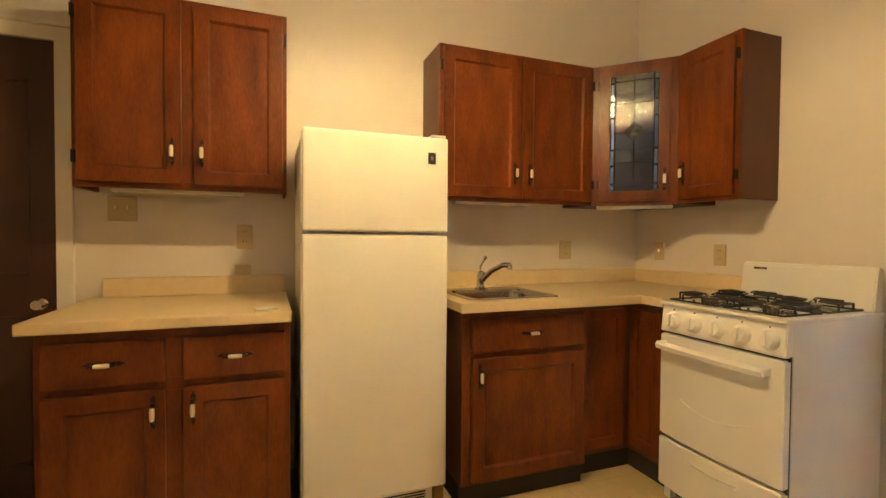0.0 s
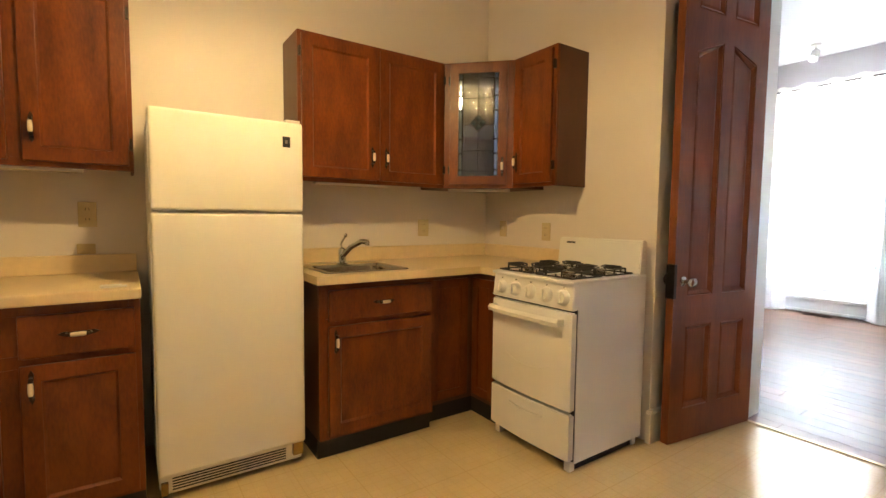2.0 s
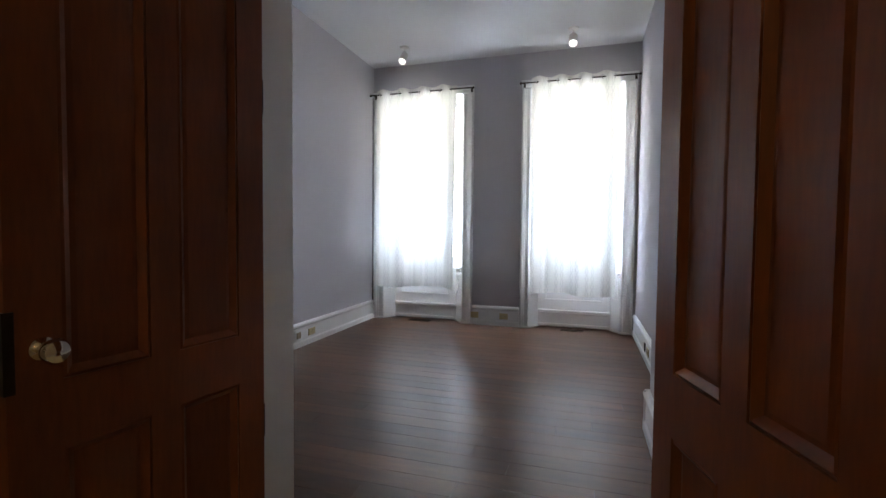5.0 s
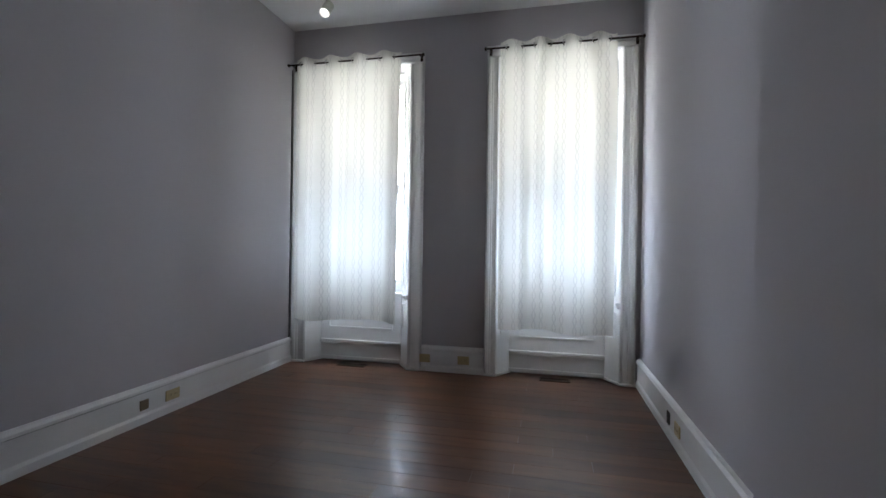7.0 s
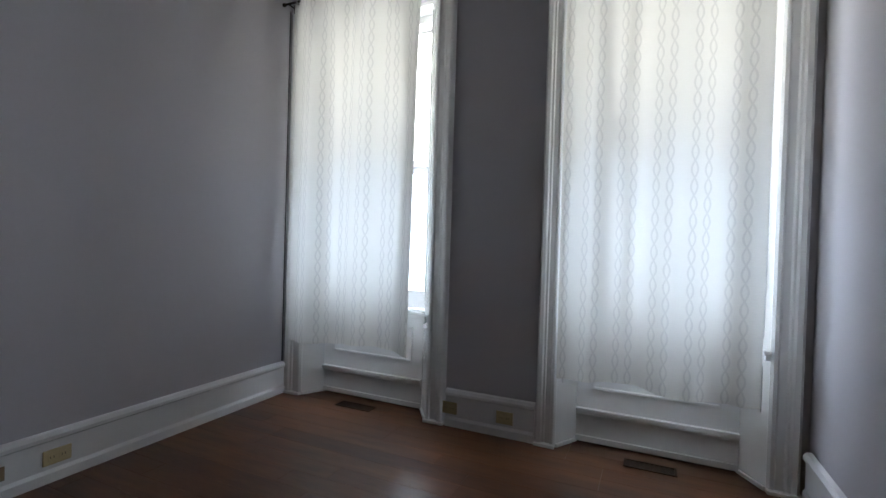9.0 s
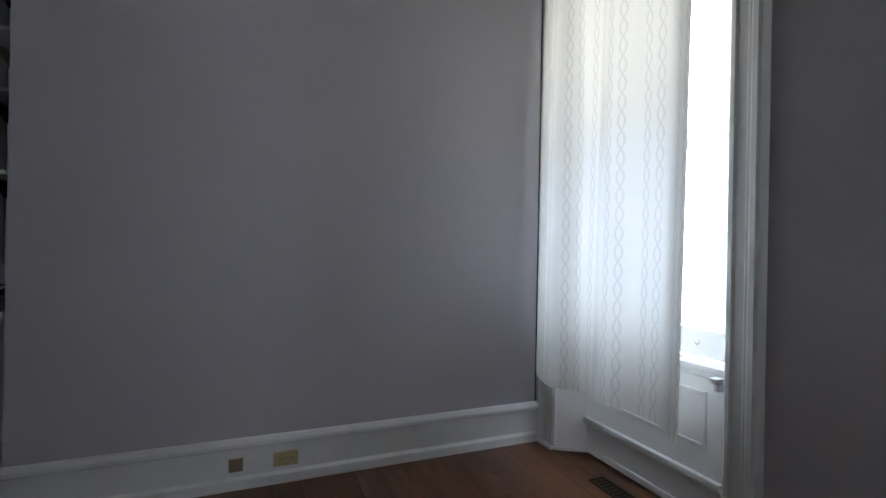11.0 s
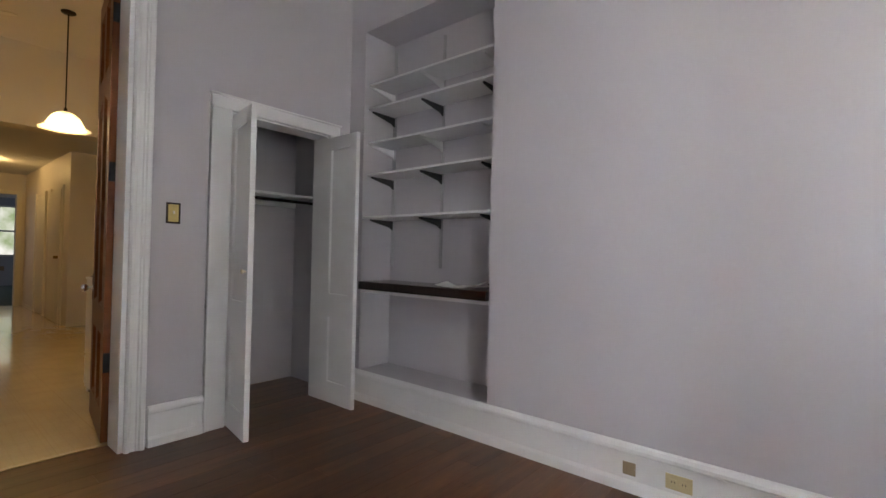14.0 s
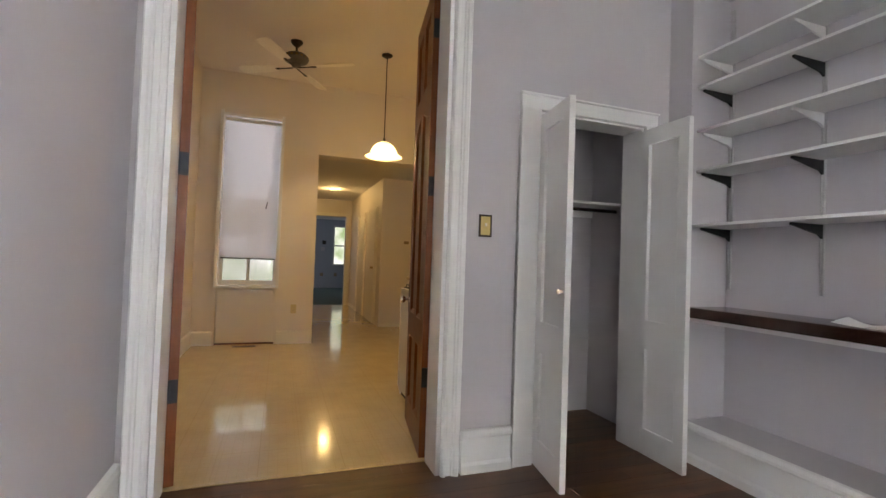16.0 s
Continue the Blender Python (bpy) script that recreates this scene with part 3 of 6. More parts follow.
M_PRINT = mat("grey_print", (0.35, 0.35, 0.36), 0.7)
for k, (x, y, r, lift, way) in enumerate(((5.77, 2.535, 8, 0.030, -1), (5.89, 2.545, -6, 0.040, 1), (5.985, 2.535, 4, 0.022, 1))):
    p = thing("paper_sheet", pose(x, y, 0.9355 + 0.006 * k, 0, 0, r), "loose white printed paper with curled edges lying on the desktop", "paper", "papers on the desk")
    part("sheet", curled_sheet(0.20, 0.17, lift, way), M_PAPER, p, smooth=True, local=True)
    part("printed_block", box(bmesh.new(), -0.05, 0.02, -0.06, -0.01, 0.0050, 0.0060), M_PRINT, p, "grey printed area", local=True)
bx = thing("small_box", pose(6.035, 2.66, 0.9352), "small black box lying on the desktop beside the papers", "box")
part("body", box(bmesh.new(), -0.045, 0.045, -0.03, 0.03, 0.0, 0.026, 0.004), M_BLACKP, bx, local=True)
part("lid", box(bmesh.new(), -0.047, 0.047, -0.032, 0.032, 0.0262, 0.034, 0.003), M_BLACKP, bx, local=True)


# ---- windows of the front room ----
def cloth(name):
    """A woven curtain that lets light through, with chains of grey links woven in."""
    m = bpy.data.materials.new(name)
    m.use_nodes = True
    n, l = m.node_tree.nodes, m.node_tree.links
    n.remove(n["Principled BSDF"])
    uv, sep = n.new("ShaderNodeUVMap"), n.new("ShaderNodeSeparateXYZ")
    uv.uv_map = "weave"
    l.new(uv.outputs[0], sep.inputs[0])

    def calc(op, a, b=None, c=None):
        k = n.new("ShaderNodeMath")
        k.operation = op
        for i, v in enumerate((a, b, c)):
            if v is None:
                continue
            if isinstance(v, (int, float)):
                k.inputs[i].default_value = v
            else:
                l.new(v, k.inputs[i])
        return k.outputs[0]
    u, v = sep.outputs["X"], sep.outputs["Y"]
    pair = calc("SUBTRACT", calc("PINGPONG", u, 0.100), 0.036)
    wave = calc("MULTIPLY", calc("SINE", calc("MULTIPLY", v, math.tau / 0.17)), 0.0165)
    d1 = calc("ABSOLUTE", calc("SUBTRACT", pair, wave))
    d2 = calc("ABSOLUTE", calc("ADD", pair, wave))
    line = calc("LESS_THAN", calc("MINIMUM", d1, d2), 0.0052)
    weave = n.new("ShaderNodeTexNoise")
    weave.inputs["Scale"].default_value = 500
    mp = n.new("ShaderNodeMapping")
    mp.inputs["Scale"].default_value = (1, 0.25, 1)
    l.new(uv.outputs[0], mp.inputs["Vector"])
    l.new(mp.outputs[0], weave.inputs["Vector"])
    mix = n.new("ShaderNodeMix")
    mix.data_type = "RGBA"
    mix.inputs["A"].default_value, mix.inputs["B"].default_value = (0.92, 0.90, 0.84, 1), (0.80, 0.78, 0.73, 1)
    l.new(line, mix.inputs["Factor"])
    tone = n.new("ShaderNodeMix")
    tone.data_type, tone.blend_type = "RGBA", "MULTIPLY"
    tone.inputs["Factor"].default_value = 0.22
    l.new(mix.outputs["Result"], tone.inputs["A"])
    l.new(weave.outputs["Fac"], tone.inputs["B"])
    d, t, a = n.new("ShaderNodeBsdfDiffuse"), n.new("ShaderNodeBsdfTranslucent"), n.new("ShaderNodeMixShader")
    l.new(tone.outputs["Result"], d.inputs["Color"])
    l.new(tone.outputs["Result"], t.inputs["Color"])
    a.inputs[0].default_value = 0.14
    l.new(d.outputs[0], a.inputs[1])
    l.new(t.outputs[0], a.inputs[2])
    bp = n.new("ShaderNodeBump")
    bp.inputs["Strength"].default_value, bp.inputs["Distance"].default_value = 0.15, 0.002
    l.new(weave.outputs["Fac"], bp.inputs["Height"])
    l.new(bp.outputs[0], d.inputs["Normal"])
    l.new(a.outputs[0], n["Material Output"].inputs[0])
    return m


M_CLOTH = cloth("cream_woven_curtain_cloth")
XC = 8.590


def curtain(y0, y1, z0, z1, seed, label, rod, tuck):
    """One panel on grommets: tight waves at the rod that die out below into wide soft folds. rod: its ends in y."""
    c = thing("curtain", pose(XC, (y0 + y1) / 2, z1), label, "curtain", "window curtains")
    bm = bmesh.new()
    lay = bm.loops.layers.uv.new("weave")
    nu, nv = 150, 46
    rnd = random.Random(seed)
    ph = [rnd.uniform(0, 6) for _ in range(4)]
    grid, arc = [], []
    for j in range(nv + 1):
        v = j / nv
        row, run, last = [], 0.0, None
        for i in range(nu + 1):
            u = i / nu
            top = math.exp(-v * 9)
            off = 0.030 * math.cos(math.tau * 4 * u) * top
            off += (1 - top) * (0.034 * math.sin(math.tau * 2.4 * u + ph[0] + 0.5 * v) + 0.009 * math.sin(math.tau * 5.3 * u + ph[1] - 0.4 * v)
                                + 0.002 * math.sin(math.tau * 8 * u + ph[2]))
            hug = math.exp(-u * 24) * (1 - top) * tuck
            off = off * (1 - hug) + 0.100 * hug
            pull = 0.012 * math.sin(3 * v + ph[3])
            y = y0 + (y1 - y0) * u + pull * (u - 0.5)
            hem = 0.018 * math.sin(math.tau * 1.1 * u + ph[1]) * v + 0.012 * math.sin(math.tau * 4 * u) * top
            p = Vector((XC + off - 0.02 * v, y, z1 + (z0 - z1) * v + hem))
            if last is not None:
                run += 1.18 * abs(y1 - y0) / nu
            last = p
            row.append((bm.verts.new(p), run, z1 + (z0 - z1) * v))
        grid.append(row)
    for j in range(nv):
        for i in range(nu):
            q = (grid[j][i], grid[j][i + 1], grid[j + 1][i + 1], grid[j + 1][i])
            fc = bm.faces.new([k[0] for k in q])
            for lp, k in zip(fc.loops, q):
                lp[lay].uv = (k[1], k[2])
    me = bpy.data.meshes.new("cloth")
    bm.to_mesh(me)
    bm.free()
    me.materials.append(M_CLOTH)
    me.polygons.foreach_set("use_smooth", [True] * len(me.polygons))
    ob = new("cloth", me)
    ob.parent = c
    ob.matrix_parent_inverse = c.matrix_basis.inverted()
    for k in range(8):
        u = (k + 0.5) / 8
        part("grommet", lathe(bmesh.new(), [(0.019, -0.003), (0.026, -0.004), (0.028, 0), (0.026, 0.004), (0.019, 0.003), (0.019, -0.003)],
                              (XC, y0 + (y1 - y0) * u, z1 - 0.055), 18, Matrix.Rotation(radians(90), 4, "X") @ Matrix.Rotation(radians(40 if k % 2 else -40), 4, "Y")),
             M_CHROME, c, "metal grommet", smooth=True)
    r = thing("curtain_rod", pose(XC, (rod[0] + rod[1]) / 2, z1 - 0.055), "thin dark bronze curtain rod on wall brackets", "curtain rod", "curtain rods")
    part("rod", tube(bmesh.new(), (XC, rod[0], z1 - 0.055), (XC, rod[1], z1 - 0.055), 0.008), M_BRONZE, r, smooth=True)
    for y in rod:
        sgn = 1 if y == max(rod) else -1
        part("finial", lathe(bmesh.new(), [(0, 0), (0.014, 0), (0.016, 0.006), (0.012, 0.016), (0, 0.018)], (XC, y, z1 - 0.055), 14,
                             Matrix.Rotation(radians(-90 * sgn), 4, "X")), M_BRONZE, r, smooth=True)
        b = bmesh.new()
        tube(b, (XC, y - sgn * 0.03, z1 - 0.055), (8.668, y - sgn * 0.03, z1 - 0.055), 0.005)
        box(b, 8.664, 8.670, y - sgn * 0.03 - 0.012, y - sgn * 0.03 + 0.012, z1 - 0.085, z1 - 0.025)
        part("bracket", b, M_BRONZE, r)
    return c


def moulding_frame(bm, x, y0, y1, z0, z1, w=0.018, proud=0.012):
    box(bm, x - proud, x, y0, y1, z0, z0 + w, 0.004), box(bm, x - proud, x, y0, y1, z1 - w, z1, 0.004)
    box(bm, x - proud, x, y0, y0 + w, z0, z1, 0.004), box(bm, x - proud, x, y1 - w, y1, z0, z1, 0.004)
    return bm


def tall_window(name, o0, o1, b0, b1, w0, w1):
    """o0, o1: the casing's inner edges; b0, b1: the narrower back of the splayed recess."""
    w = tagged(new(name), "tall white double-hung sash window in a splayed panelled recess", "window", kind="structure")
    xb = 8.850
    for inner, out, wide in ((o0, -1, w0), (o1, 1, w1)):
        casing_leg("casing", XW, -1, inner, out, 0, 2.838, M_TRIM, wide, w)
        part("plinth", box(bmesh.new(), XW - 0.052, XW - 0.0005, min(inner, inner + out * wide), max(inner, inner + out * wide), 0.0005, 0.018, 0.003), M_TRIM, w)
    casing_head("casing_head", XW, -1, o0 - w0, o1 + w1, 2.840, M_TRIM, parent=w)
    for inner, back, sgn in ((o0, b0, 1), (o1, b1, -1)):
        bm = bmesh.new()
        prism(bm, [(XW - 0.012, inner - sgn * 0.002), (xb + 0.004, back), (xb + 0.30, back), (xb + 0.30, inner - sgn * 0.002)], "z", 0, 2.838)
        rev = part("reveal", bm, M_TRIM, w)
        d = Vector((xb - XW, back - inner)).normalized()
        nr = Vector((-d.y, d.x)) * sgn * 0.012
        part("shoe", prism(bmesh.new(), [(XW - 0.012, inner), (xb, back), (xb + nr.x, back + nr.y), (XW - 0.012 + nr.x, inner + nr.y)], "z", 0.0005, 0.020), M_TRIM, rev)
        for z0, z1 in ((0.37, 0.60), (0.74, 2.75)):
            bm = bmesh.new()
            for q0, q1 in (((0.2, z0), (0.8, z0 + 0.016)), ((0.2, z1 - 0.016), (0.8, z1)), ((0.2, z0), (0.3, z1)), ((0.7, z0), (0.8, z1))):
                pts = [(XW + (xb - XW) * q, inner + (back - inner) * q) for q in (q0[0], q1[0])]
                nrm = Vector((-d.y, d.x)) * sgn
                quad = [(*pts[0],), (*pts[1],), (pts[1][0] + nrm.x * 0.01, pts[1][1] + nrm.y * 0.01), (pts[0][0] + nrm.x * 0.01, pts[0][1] + nrm.y * 0.01)]
                prism(bm, quad, "z", q0[1], q1[1])
            part("reveal_panel_moulding", bm, M_TRIM, rev)
    ap = part("apron", boxed((xb - 0.006, 8.8545, b0, b1, 0.012, 0.655)), M_TRIM, w)
    part("apron_rail", box(box(bmesh.new(), xb - 0.024, xb - 0.006, b0, b1, 0.165, 0.182, 0.004), xb - 0.034, xb - 0.006, b0, b1, 0.183, 0.212, 0.006), M_TRIM, ap)
    part("apron_base", box(bmesh.new(), xb - 0.02, xb - 0.006, b0, b1, 0.012, 0.045, 0.004), M_TRIM, ap)
    part("apron_moulding", moulding_frame(bmesh.new(), xb - 0.006, b0 + 0.08, b1 - 0.08, 0.325, 0.57), M_TRIM, ap)
    st = bmesh.new()
    box(st, xb - 0.030, xb + 0.08, b0 - 0.01, b1 + 0.01, 0.655, 0.685, 0.007)
    box(st, xb - 0.018, xb - 0.004, b0, b1, 0.630, 0.656, 0.005)
    part("stool", st, M_TRIM, w, "moulded window stool")
    for y0, y1 in ((o0 + 0.002, o0 + 0.034), (o1 - 0.034, o1 - 0.002)):
        ear = box(bmesh.new(), 8.650, 8.690, y0, y1, 0.668, 0.690, 0.003)
        box(ear, 8.660, 8.690, y0, y1 - 0.008, 0.640, 0.668, 0.005)
        part("stool_ear", ear, M_TRIM, w, "small moulded stool end")
    zt, zm = 2.838, 1.70
    part("frame_head", boxed((xb + 0.01, xb + 0.30, b0, b1, zt - 0.02, zt)), M_TRIM, w)
    for x, z0, z1, nm in ((8.975, 0.686, zm + 0.06, "lower_sash"), (9.020, zm - 0.03, zt - 0.02, "upper_sash")):
        f = bmesh.new()
        box(f, x - 0.02, x + 0.02, b0 + 0.002, b0 + 0.05, z0, z1, 0.003), box(f, x - 0.02, x + 0.02, b1 - 0.05, b1 - 0.002, z0, z1, 0.003)
        bot = 0.125 if nm == "lower_sash" else 0.05
        box(f, x - 0.02, x + 0.02, b0 + 0.05, b1 - 0.05, z0, z0 + bot, 0.003), box(f, x - 0.02, x + 0.02, b0 + 0.05, b1 - 0.05, z1 - 0.05, z1, 0.003)
        sash = part(nm, f, M_TRIM, w)
        pane = part("pane", boxed((x - 0.002, x + 0.002, b0 + 0.048, b1 - 0.048, z0 + bot - 0.002, z1 - 0.048)), M_PANE, sash)
        pane.visible_shadow = False
    lift = bmesh.new()
    for y in ((b0 + b1) / 2 - 0.2, (b0 + b1) / 2 + 0.2):
        lathe(lift, [(0, 0), (0.013, 0), (0.013, 0.006), (0.006, 0.012), (0, 0.013)], (8.955, y, 0.75), 14, Matrix.Rotation(radians(-90), 4, "Y"))
    part("sash_lift", lift, M_CHROME, w, smooth=True)
    return w


tall_window("window_1", 1.262, 2.300, 1.370, 2.212, 0.140, 0.165)
tall_window("window_2", -0.600, 0.418, -0.508, 0.325, 0.140, 0.120)
curtain(2.385, 1.325, 0.445, 2.935, 3, "cream woven curtain panel with grey chain pattern before the window", (2.455, 1.115), 0.0)
curtain(0.410, -0.545, 0.435, 2.935, 8, "cream woven curtain panel with grey chain pattern before the window", (0.535, -0.745), 0.0)


# thin black tube drawn for the shadow gap between casing and side wall
corner_gap = thing("cable", pose(8.655, 2.4605, 0.24), "thin black line put in for the shadow gap beside the window casing", "cable")
part("shade_line", tube(bmesh.new(), (8.655, 2.4605, 0.238), (8.655, 2.4605, 2.86), 0.004, sides=8), M_BLACKP, corner_gap, smooth=True)


def outlet(name, m, label, w=0.07, h=0.115, duplex=True, toggles=0, material=None, rim=None):
    """A wall plate that faces local -y, its middle at the origin."""
    o = thing(name, m, label, "outlet" if duplex or not toggles else "switch")
    material = material or M_ALMOND
    if rim:
        part("rim", box(bmesh.new(), -w / 2 - 0.011, w / 2 + 0.011, -0.006, 0, -h / 2 - 0.011, h / 2 + 0.011, 0.002), rim, o, "dark plate rim", local=True)
    part("plate", box(bmesh.new(), -w / 2, w / 2, -0.008, 0, -h / 2, h / 2, 0.0025), material, o, local=True)
    if duplex:
        long_side = h >= w
        for s in (-1, 1):
            cx, cz = (0, s * h * 0.2) if long_side else (s * w * 0.2, 0)
            fc = part("socket", box(bmesh.new(), cx - 0.016, cx + 0.016, -0.010, -0.008, cz - 0.014, cz + 0.014, 0.0009), material, o, local=True)
            part("slot", boxed((cx - 0.008, cx - 0.0055, -0.0106, -0.0098, cz - 0.004, cz + 0.006), (cx + 0.0055, cx + 0.008, -0.0106, -0.0098, cz - 0.004, cz + 0.006)),
                 M_SLOT, fc, local=True)
    for k in range(toggles):
        cx = (k - (toggles - 1) / 2) * 0.046
        part("toggle", box(bmesh.new(), cx - 0.005, cx + 0.005, -0.020, -0.008, -0.004, 0.014, 0.001), M_IVORY, o, "small toggle", local=True)
    return o


M_BROWNP = mat("brown_plastic", (0.28, 0.21, 0.13), 0.4, vary=0.05)
outlet("phone_jack", pose(6.98, YL - 0.0225, 0.118), "small brown phone jack on the white baseboard", 0.062, 0.062, False, 0, M_BROWNP)
outlet("wall_outlet", pose(7.205, YL - 0.0225, 0.118), "almond duplex outlet set sideways in the baseboard", 0.115, 0.07)
for y in (1.085, 0.72):
    outlet("wall_outlet", pose(XW - 0.0225, y, 0.118, 0, 0, -90), "almond duplex outlet set sideways in the baseboard", 0.105, 0.075)
outlet("cable_jack", pose(7.62, YR + 0.0225, 0.118, 0, 0, 180), "dark cable jack on the white baseboard", 0.055, 0.075, False, 0, M_SLOT)
outlet("wall_outlet", pose(7.42, YR + 0.0225, 0.118, 0, 0, 180), "almond duplex outlet set sideways in the baseboard", 0.105, 0.07)
outlet("light_switch", pose(XD, 1.155, 1.374, 0, 0, 90), "brass light switch plate with dark rim on lavender wall", 0.058, 0.105, False, 1,
       mat("aged_brass_plate", (0.62, 0.47, 0.17), 0.35, metal=0.4, vary=0.1, scale=20), M_BRONZE)


def floor_vent(x0, x1, y0, y1, along_y, label):
    v = thing("floor_vent", pose((x0 + x1) / 2, (y0 + y1) / 2, 0), label, "floor vent", "floor vents")
    rim = bmesh.new()
    box(rim, x0, x1, y0, y0 + 0.012, 0.0005, 0.006, 0.002), box(rim, x0, x1, y1 - 0.012, y1, 0.0005, 0.006, 0.002)
    box(rim, x0, x0 + 0.012, y0, y1, 0.0005, 0.006, 0.002), box(rim, x1 - 0.012, x1, y0, y1, 0.0005, 0.006, 0.002)
    part("rim", rim, M_BRONZE, v)
    part("well", boxed((x0 + 0.01, x1 - 0.01, y0 + 0.01, y1 - 0.01, 0.0003, 0.0012)), M_SLOT, v)
    n = 9
    for k in range(n):
        c = y0 + 0.02 + (y1 - y0 - 0.04) * (k + 0.5) / n
        part("slat", boxed((x0 + 0.012, x1 - 0.012, c - 0.004, c + 0.004, 0.0012, 0.0045)), M_BRONZE, v)
    return v


floor_vent(8.63, 8.73, 1.66, 1.94, True, "dark bronze floor register set in the plank floor")
floor_vent(8.63, 8.73, -0.215, 0.045, True, "dark bronze floor register set in the plank floor")
floor_vent(0.72, 0.80, -0.45, -0.18, True, "dark bronze floor register set in the vinyl floor")


def spot_lamp(x, y, tilt):
    s = thing("ceiling_spotlight", pose(x, y, ZL), "white adjustable ceiling spotlight with lit bulb", "spotlight", "ceiling spotlights")
    part("canopy", lathe(bmesh.new(), [(0, 0), (0.052, 0), (0.052, -0.012), (0.04, -0.022), (0.012, -0.024), (0, -0.024)], (x, y, ZL - 0.0005), 24), M_WHITE, s, smooth=True)
    part("arm", tube(bmesh.new(), (x, y, ZL - 0.02), (x, y, ZL - 0.085), 0.009), M_WHITE, s)
    turn = Matrix.Rotation(radians(tilt), 4, "Y")
    part("can", lathe(bmesh.new(), [(0, 0.03), (0.038, 0.028), (0.042, 0.02), (0.043, -0.11), (0.039, -0.11), (0.038, -0.06), (0, -0.06)], (x, y, ZL - 0.10), 28, turn), M_WHITE, s, smooth=True)
    part("bulb", lathe(bmesh.new(), [(0, -0.108), (0.018, -0.106), (0.030, -0.099), (0.036, -0.090), (0.037, -0.062), (0, -0.062)], (x, y, ZL - 0.10), 24, turn), M_BULB, s, "lit reflector bulb", smooth=True)
    return s


M_BULB = glow("lit_bulb", (1.0, 0.97, 0.92), 3.0)
spot_lamp(8.16, 1.83, 38)
spot_lamp(8.15, -0.05, 38)

# ---- kitchen cabinets ----
def pull(parent, x, z, upright=True, y=-0.02):
    """A bar pull: dark back plate with pointed ends, two posts and a cream ceramic grip."""
    def at(u, v, d):
        return (x + (v if upright else u), y - d, z + (u if upright else v))
    bm = bmesh.new()
    pts = [(-0.062, 0), (-0.045, 0.008), (-0.02, 0.005), (0, 0.007), (0.02, 0.005), (0.045, 0.008), (0.062, 0), (0.045, -0.008), (0.02, -0.005), (0, -0.007), (-0.02, -0.005), (-0.045, -0.008)]
    lo, hi = [bm.verts.new(at(u, v, 0)) for u, v in pts], [bm.verts.new(at(u, v, 0.003)) for u, v in pts]
    bm.faces.new(hi), bm.faces.new(lo)
    for k in range(len(pts)):
        bm.faces.new((lo[k], lo[(k + 1) % len(pts)], hi[(k + 1) % len(pts)], hi[k]))
    for s in (-1, 1):
        tube(bm, at(s * 0.036, 0, 0.002), at(s * 0.034, 0, 0.024), 0.0045, sides=10)
        tube(bm, at(s * 0.038, 0, 0.024), at(s * 0.022, 0, 0.026), 0.005, 0.007, sides=10)
    h = part("handle", bm, M_BRONZE, parent, "dark bronze bar pull", local=True)
    grip = bmesh.new()
    for a, b, r0, r1 in ((-0.024, -0.012, 0.0065, 0.0085), (-0.012, 0.012, 0.0085, 0.0085), (0.012, 0.024, 0.0085, 0.0065)):
        tube(grip, at(a, 0, 0.026), at(b, 0, 0.026), r0, r1, sides=14)
    part("grip", grip, M_IVORY, h, "cream ceramic grip", smooth=True, local=True)


def cab_door(parent, x0, x1, z0, z1, handle=None, panel=True, hinge=None):
    """An overlay door on a cabinet front at local y = 0: mitred frame, recessed flat panel with a bevelled edge."""
    d, s = 0.019, 0.058
    bm = bmesh.new()
    if panel:
        mitred(bm, x0, x1, z0, z1, s, -d, 0, 0.003)
    else:
        box(bm, x0, x1, -d, 0, z0, z1, 0.005)
    ob = part("door" if panel else "drawer_front", bm, M_CAB, parent, local=True)
    if panel:
        pb = bmesh.new()
        a = [(x0 + s, z0 + s), (x1 - s, z0 + s), (x1 - s, z1 - s), (x0 + s, z1 - s)]
        m = 0.008
        b = [(x0 + s + m, z0 + s + m), (x1 - s - m, z0 + s + m), (x1 - s - m, z1 - s - m), (x0 + s + m, z1 - s - m)]
        ra, rb = [pb.verts.new((x, -d * 0.9, z)) for x, z in a], [pb.verts.new((x, -d * 0.38, z)) for x, z in b]
        for k in range(4):
            pb.faces.new((ra[k], ra[(k + 1) % 4], rb[(k + 1) % 4], rb[k]))
        pb.faces.new(rb)
        part("panel", pb, M_CAB, ob, local=True)
    if handle:
        pull(ob, *handle)
    if hinge is not None:
        for z in (z0 + 0.07, z1 - 0.12):
            part("hinge", box(bmesh.new(), hinge - 0.006, hinge + 0.006, -d - 0.002, 0, z, z + 0.05, 0.002), M_BRONZE, ob, "dark exposed hinge", local=True)
    return ob


